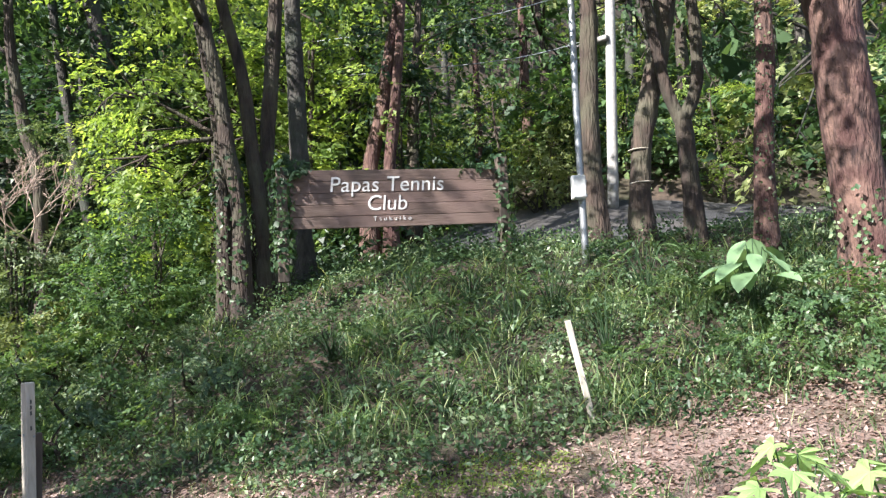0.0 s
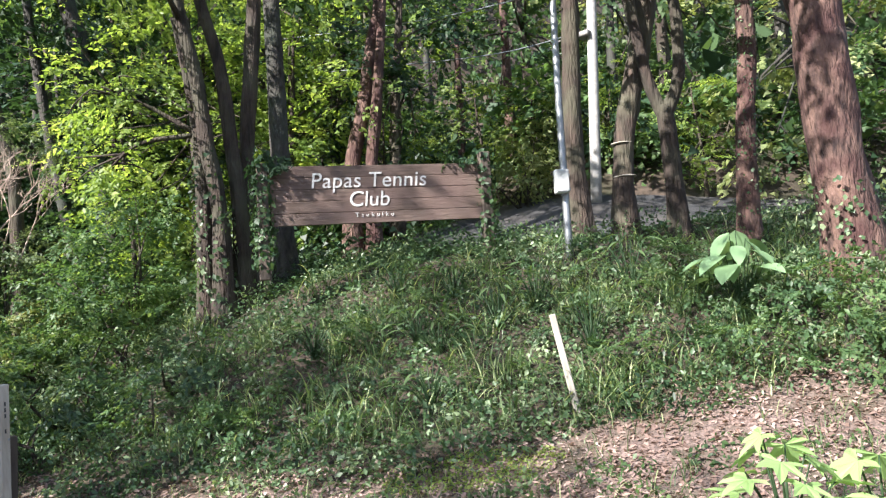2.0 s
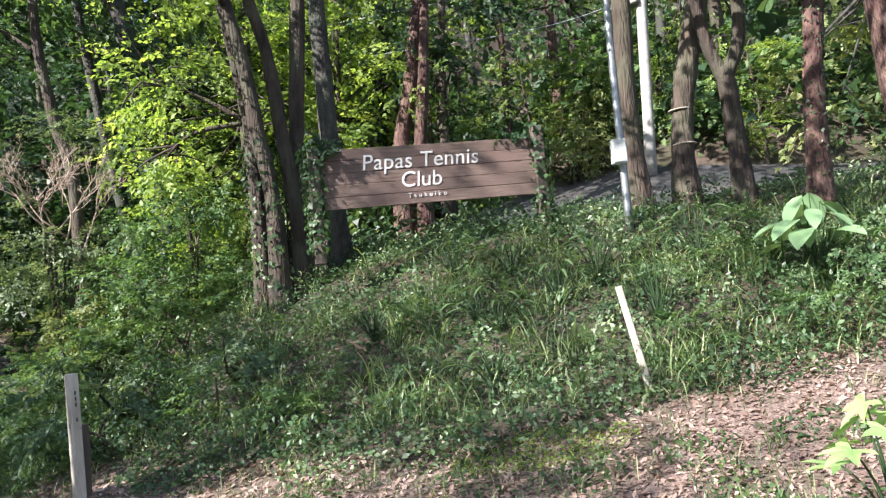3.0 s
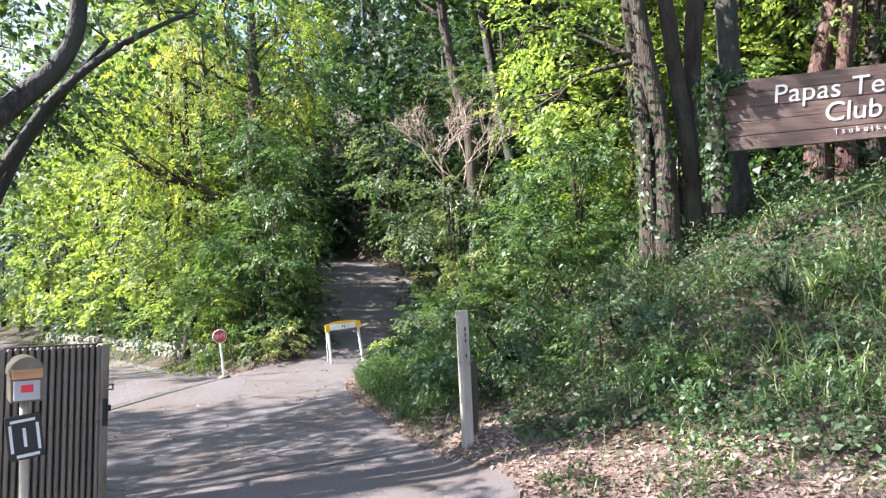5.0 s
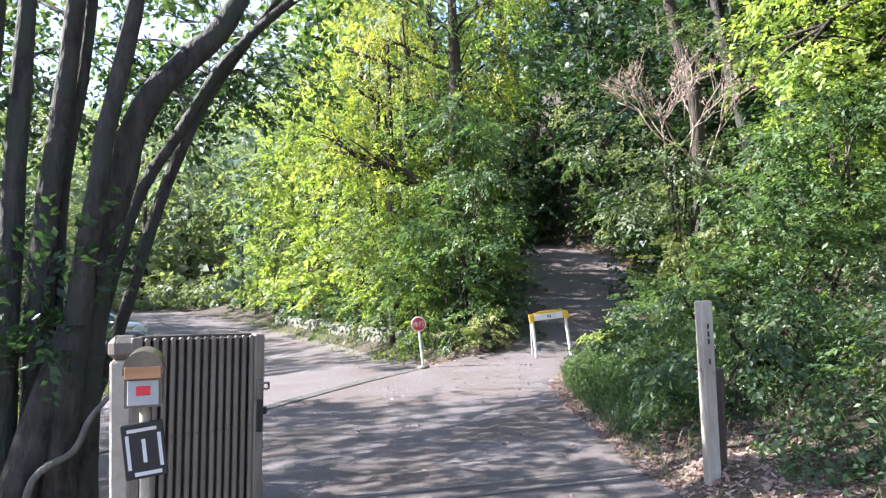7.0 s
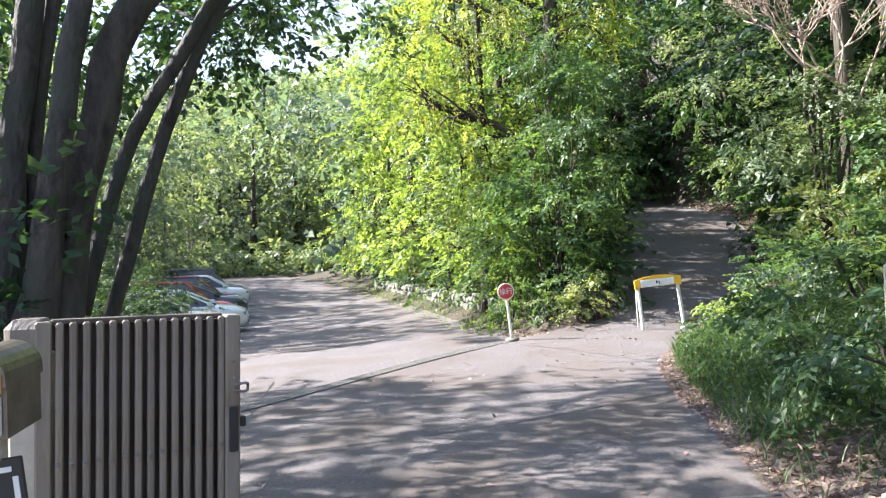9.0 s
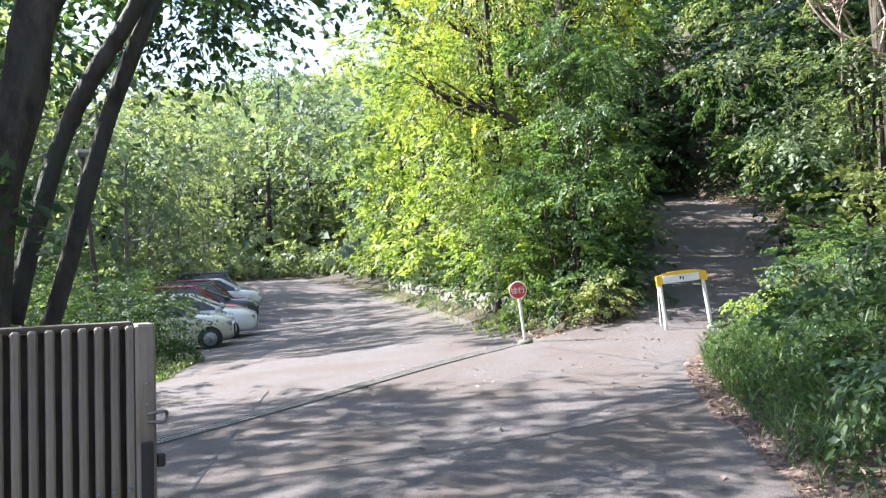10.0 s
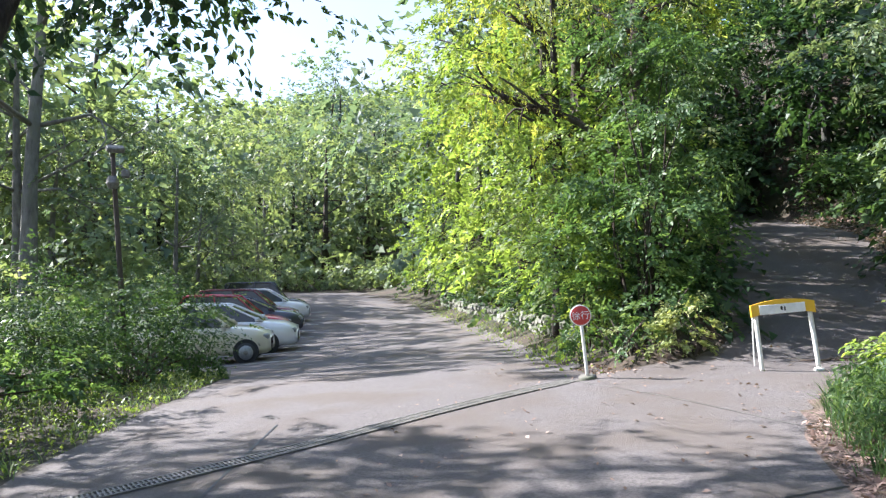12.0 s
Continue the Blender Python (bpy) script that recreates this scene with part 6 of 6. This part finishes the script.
for i in range(len(line) - 1):
    c, d = line[i], (line[i + 1] - line[i]).normalized()
    z = zat(c.x, c.y) + 0.02
    m = pose(c.x, c.y, z, 0, 0, math.degrees(math.atan2(d.y, d.x)))
    chunks.append(moved(block(-0.006, 0.012, -0.085, 0.085, 0, 0.01, 0), m))
    ln = (line[i + 1] - line[i]).length / 2 + 0.002
    for s in (-1, 0, 1):
        chunks.append(moved(block(-ln, ln, 0.09 * s - 0.009, 0.09 * s + 0.009, 0, 0.012, 0), m))
tagged(new("drain_grating", mesh_of("drain_grating", *join(*chunks), M["drain"])), "long rusty steel grating across the drive", "grating", kind="stuff")
for y in (8.36, 8.62):
    ribbon("gate_track", [(-2.3, y - 0.12, 0), (-0.5, y - 0.05, 0), (1.25, y + 0.1, 0)], 0.035, 0.017, M["drain"], "sunken steel track of a sliding gate", "track")
ribbon("joint", [(-2.7, 9.7, 0), (-3.2, 11.29, 0), (-3.82, 13.53, 0)], 0.02, 0.0165, M["black"], "dark joint in the asphalt", "joint")
ribbon("joint_1", [(-2.4, 10.1, 0), (-0.6, 10.6, 0), (0.95, 11.4, 0)], 0.016, 0.0165, M["black"], "dark joint in the asphalt", "joint")
ribbon("joint_2", [(-1.0, 15.6, 0), (0.1, 14.2, 0), (1.0, 12.9, 0)], 0.014, 0.0165, M["drain"], "thin crack in the asphalt", "joint")


# ---- cars ----
def car(body_mat, label, seed, long=3.6, high=1.5, wide=1.55, nose=0.62, hood=0.92, belt=0.95, wind=0.75, tail=0.25):
    """A parked car; x ahead from the front axle, y to its left."""
    root = thing("car", (0, 0, 0), label, "car", "parked cars")
    h = wide / 2
    rear = nose - long
    st = [(nose, 0.30, 0.62, 0.74), (nose - 0.1, 0.24, hood - 0.16, 0.88), (nose - 0.4, 0.22, hood - 0.05, 0.97), (nose - 1.15, 0.22, belt, 1.0), (rear + 0.9, 0.22, belt + 0.04, 1.0), (rear + 0.12, 0.25, belt + 0.03, 0.94), (rear, 0.34, belt - 0.1, 0.82)]
    verts, faces = [], []
    for x, zs, zb, k in st:
        w = h * k
        verts += [(x, -w * 0.9, zs), (x, -w, zs + 0.14), (x, -w, zb - 0.16), (x, -w * 0.93, zb - 0.03), (x, -w * 0.8, zb), (x, w * 0.8, zb), (x, w * 0.93, zb - 0.03), (x, w, zb - 0.16), (x, w, zs + 0.14), (x, w * 0.9, zs)]
    for i in range(len(st) - 1):
        for a in range(10):
            b = (a + 1) % 10
            faces.append((10 * i + a, 10 * i + b, 10 * i + 10 + b, 10 * i + 10 + a))
    faces += [tuple(range(10)), tuple(range(10 * (len(st) - 1), 10 * len(st)))[::-1]]
    body = mesh_of("body", verts, faces, body_mat, True)
    bo = part("body", body, root)
    bx0, bx1, tx0, tx1 = nose - 1.0, rear + 0.06, nose - 1.0 - wind, rear + 0.06 + tail
    zb, zt, wb, wt = belt - 0.01, high, h * 0.9, h * 0.72

    def shell(g, zb, zt):
        v = []
        for x, z, w in ((bx0, zb, wb), (tx0, zt - 0.05, wt), (tx0 - 0.25, zt, wt), (tx1 + 0.2, zt, wt), (tx1, zt - 0.05, wt), (bx1, zb, wb)):
            v += [(x, -w + g, z), (x, w - g, z)]
        return v
    sv = shell(0, zb, zt)
    sides = [(0, 2, 4, 6, 8, 10), (1, 11, 9, 7, 5, 3)]
    part("windows", mesh_of("windows", sv, [(0, 1, 3, 2), (8, 9, 11, 10)] + sides, GLASS), root)
    roof = [(x, y * 1.0, z + 0.004) for x, y, z in sv[2:10]]
    part("roof", mesh_of("roof", roof, [(0, 1, 3, 2), (2, 3, 5, 4), (4, 5, 7, 6)], body_mat, True), root)
    pil = []
    for s in (0, 1):
        for a, b in ((0, 2), (6, 10), (8, 10)):
            pil.append(tube([sv[a + s], Vector(sv[a + s]).lerp(Vector(sv[b + s]), 0.5), sv[b + s]], [0.035, 0.03, 0.035], 6, 0, 1, 2))
        mid = Vector(sv[4 + s]).lerp(Vector(sv[6 + s]), 0.35)
        lowm = Vector((mid.x + 0.05, sv[0 + s][1], zb))
        pil.append(tube([mid, mid.lerp(lowm, 0.5), lowm], [0.03, 0.03, 0.03], 6, 0, 1, 2))
        pil.append(tube([sv[2 + s], sv[4 + s], sv[6 + s], sv[8 + s]], [0.03, 0.03, 0.03], 6, 0, 1, 2))
    part("pillars", mesh_of("pillars", *join(*pil), body_mat, True), root)
    for s in (-1, 1):
        part("mirror", mesh_of("mirror", *block(bx0 - 0.22, bx0 - 0.08, s * (h + 0.02) - 0.07, s * (h + 0.02) + 0.07, belt - 0.01, belt + 0.12, 0.03), body_mat), root)
        part("headlamp", mesh_of("headlamp", *block(nose - 0.28, nose - 0.03, s * h * 0.7 - 0.13, s * h * 0.7 + 0.13, 0.60, 0.74, 0.03), M["steel"]), root)
        part("tail_lamp", mesh_of("tail_lamp", *block(rear - 0.01, rear + 0.1, s * h * 0.78 - 0.06, s * h * 0.78 + 0.06, 0.66, belt - 0.12, 0.02), M["bright_red"]), root)
        for x in (0.0, -(long - nose - 0.75)):
            part("wheel_arch", mesh_of("wheel_arch", *disc(0.33, 0, 0.012 * s, 24), M["black"]), root, pose(x, s * (h * 0.985), 0.3))
            wheel = part("wheel", mesh_of("tyre", *disc(0.28, 0.16 * -s, 0.02 * s, 28), M["black"], True), root, pose(x, s * h * 0.99, 0.28))
            part("rim", mesh_of("rim", *disc(0.185, 0.0, 0.03 * s, 20), M["steel"], True), wheel)
            part("hub", mesh_of("hub", *disc(0.06, 0.031 * s, 0.04 * s, 12), M["drain"], True), wheel)
    part("bumper", mesh_of("bumper", *block(nose - 0.06, nose + 0.02, -h * 0.7, h * 0.7, 0.33, 0.46, 0.02), M["black"]), root)
    part("plate", mesh_of("plate", *block(nose + 0.021, nose + 0.03, -0.165, 0.165, 0.40, 0.56, 0.003), M["white_paint"]), root)
    return root


GLASS = plain("car_glass", (0.02, 0.026, 0.026), 0.06, 0.0, 0.5)
CARS = [((0.62, 0.58, 0.44), "cream small car parked beside the hedge", dict(long=3.4, high=1.5, wide=1.5)),
        ((0.74, 0.75, 0.75), "white saloon car with a sloping nose", dict(long=4.3, high=1.42, wide=1.68, nose=0.85, wind=0.95, tail=0.6)),
        ((0.33, 0.02, 0.025), "red estate car in the parking row", dict(long=3.9, high=1.6, wide=1.62, nose=0.75, wind=0.7)),
        ((0.03, 0.035, 0.05), "dark blue saloon car in the parking row", dict(long=4.3, high=1.42, wide=1.68, nose=0.85, wind=0.95, tail=0.6)),
        ((0.14, 0.018, 0.022), "dark red estate car in the parking row", dict(long=4.2, high=1.62, wide=1.68, nose=0.85)),
        ((0.76, 0.77, 0.78), "white hatchback in the parking row", dict(long=3.8, high=1.5, wide=1.62, nose=0.8, wind=0.85)),
        ((0.035, 0.04, 0.055), "dark navy van at the end of the row", dict(long=4.2, high=1.75, wide=1.68, nose=0.75, wind=0.6))]
row, face_way = Vector((-0.40, 0.917, 0)), Vector((0.917, 0.40, 0))
first = Vector((-10.35, 24.25, 0))
for i, (rgb, label, kw) in enumerate(CARS):
    c = car(plain("car_paint", rgb, 0.3, 0.15, 0.8), label, i, **kw)
    p = first + row * (i * 2.75 if i < 5 else i * 3.0) + face_way * (0.0 if i == 0 else (0.3, 0.0, 0.2, -0.1, 0.25, 0.0)[i - 1])
    slope = math.degrees(math.atan2(zat(p.x, p.y) - zat(p.x - 2 * face_way.x, p.y - 2 * face_way.y), 2))
    c.matrix_basis = pose(p.x, p.y, zat(p.x, p.y) + 0.012, 0, -slope, math.degrees(math.atan2(face_way.y, face_way.x)))
for i in range(9):
    a = first + row * (i * 2.75 - 1.3)
    ribbon("parking_line", [a - face_way * 3.6, a - face_way * 1.0, a + face_way * 1.5], 0.11, 0.017, M["line_paint"], "worn white line of a parking bay", "line", 4)

# ---- lamp post ----
lx, ly = -9.93, 18.9
lamp = thing("lamp_post", (lx, ly, zat(lx, ly)), "slender dark lamp post with a floodlight", "lamp", tilt=(0, -3.5), rz=35)
lamp.matrix_basis = lamp.matrix_basis @ Matrix.Scale(1.12, 4)
part("shaft", mesh_of("shaft", *tube([(0, 0, -0.1), (0, 0, 2), (0, 0, 3.95)], [0.05, 0.045, 0.04], 12), M["old_wood"], True), lamp)
part("floodlight", mesh_of("floodlight", *moved(join(block(-0.15, 0.15, -0.07, 0.07, -0.05, 0.05, 0.02), block(-0.13, 0.13, -0.08, -0.0705, -0.04, 0.04, 0.004)), pose(0.05, -0.05, 4.02, 35, 0, 20)), M["drain"]), lamp)
part("globe", mesh_of("globe", *tube([(-0.02, -0.1, 3.32), (-0.02, -0.1, 3.42), (-0.02, -0.1, 3.54)], [0.07, 0.11, 0.07], 14), M["drain"], True), lamp)
part("arm", mesh_of("arm", *join(tube([(0, 0, 3.7), (0.12, -0.1, 3.72), (0.2, -0.15, 3.62)], [0.015, 0.015, 0.015], 6), block(0.13, 0.27, -0.21, -0.09, 3.5, 3.64, 0.02)), M["drain"]), lamp)

# ---- low stone wall along the drive ----
wall = tagged(new("wall_stone"), "low overgrown dry-stone wall along the drive", "wall", kind="structure")
rnd = random.Random(401)
kinds = []
for k in range(6):
    bm = bmesh.new()
    bmesh.ops.create_icosphere(bm, subdivisions=1, radius=0.5)
    for v in bm.verts:
        v.co = Vector([math.copysign(abs(c * 2) ** 0.6 / 2, c) for c in v.co]) + Vector((rnd.uniform(-0.05, 0.05), rnd.uniform(-0.05, 0.05), rnd.uniform(-0.05, 0.05)))
    me = bpy.data.meshes.new("stone")
    bm.to_mesh(me)
    bm.free()
    me.materials.append(M["stone"])
    kinds.append(me)
y = 20.5
while y < 46:
    slope_w = math.degrees(math.atan2(1.0, float(road_right(y + 0.5) - road_right(y - 0.5))))
    w = rnd.uniform(0.32, 0.5)
    x0 = float(road_right(y)) + 0.75
    z = zat(float(road_right(y)) + 0.1, y) - 0.05
    for c in range(3):
        hgt = rnd.uniform(0.2, 0.28)
        part("stone", kinds[rnd.randrange(6)], wall, pose(x0 + rnd.uniform(-0.04, 0.04) + c * 0.03, y + rnd.uniform(-0.06, 0.06) + 0.12 * (c % 2), z + hgt / 2, rnd.uniform(-6, 6), rnd.uniform(-6, 6), slope_w) @ Matrix.Diagonal((w * 1.1, 0.4, hgt * 1.15, 1)))
        z += hgt
    y += w * 0.95
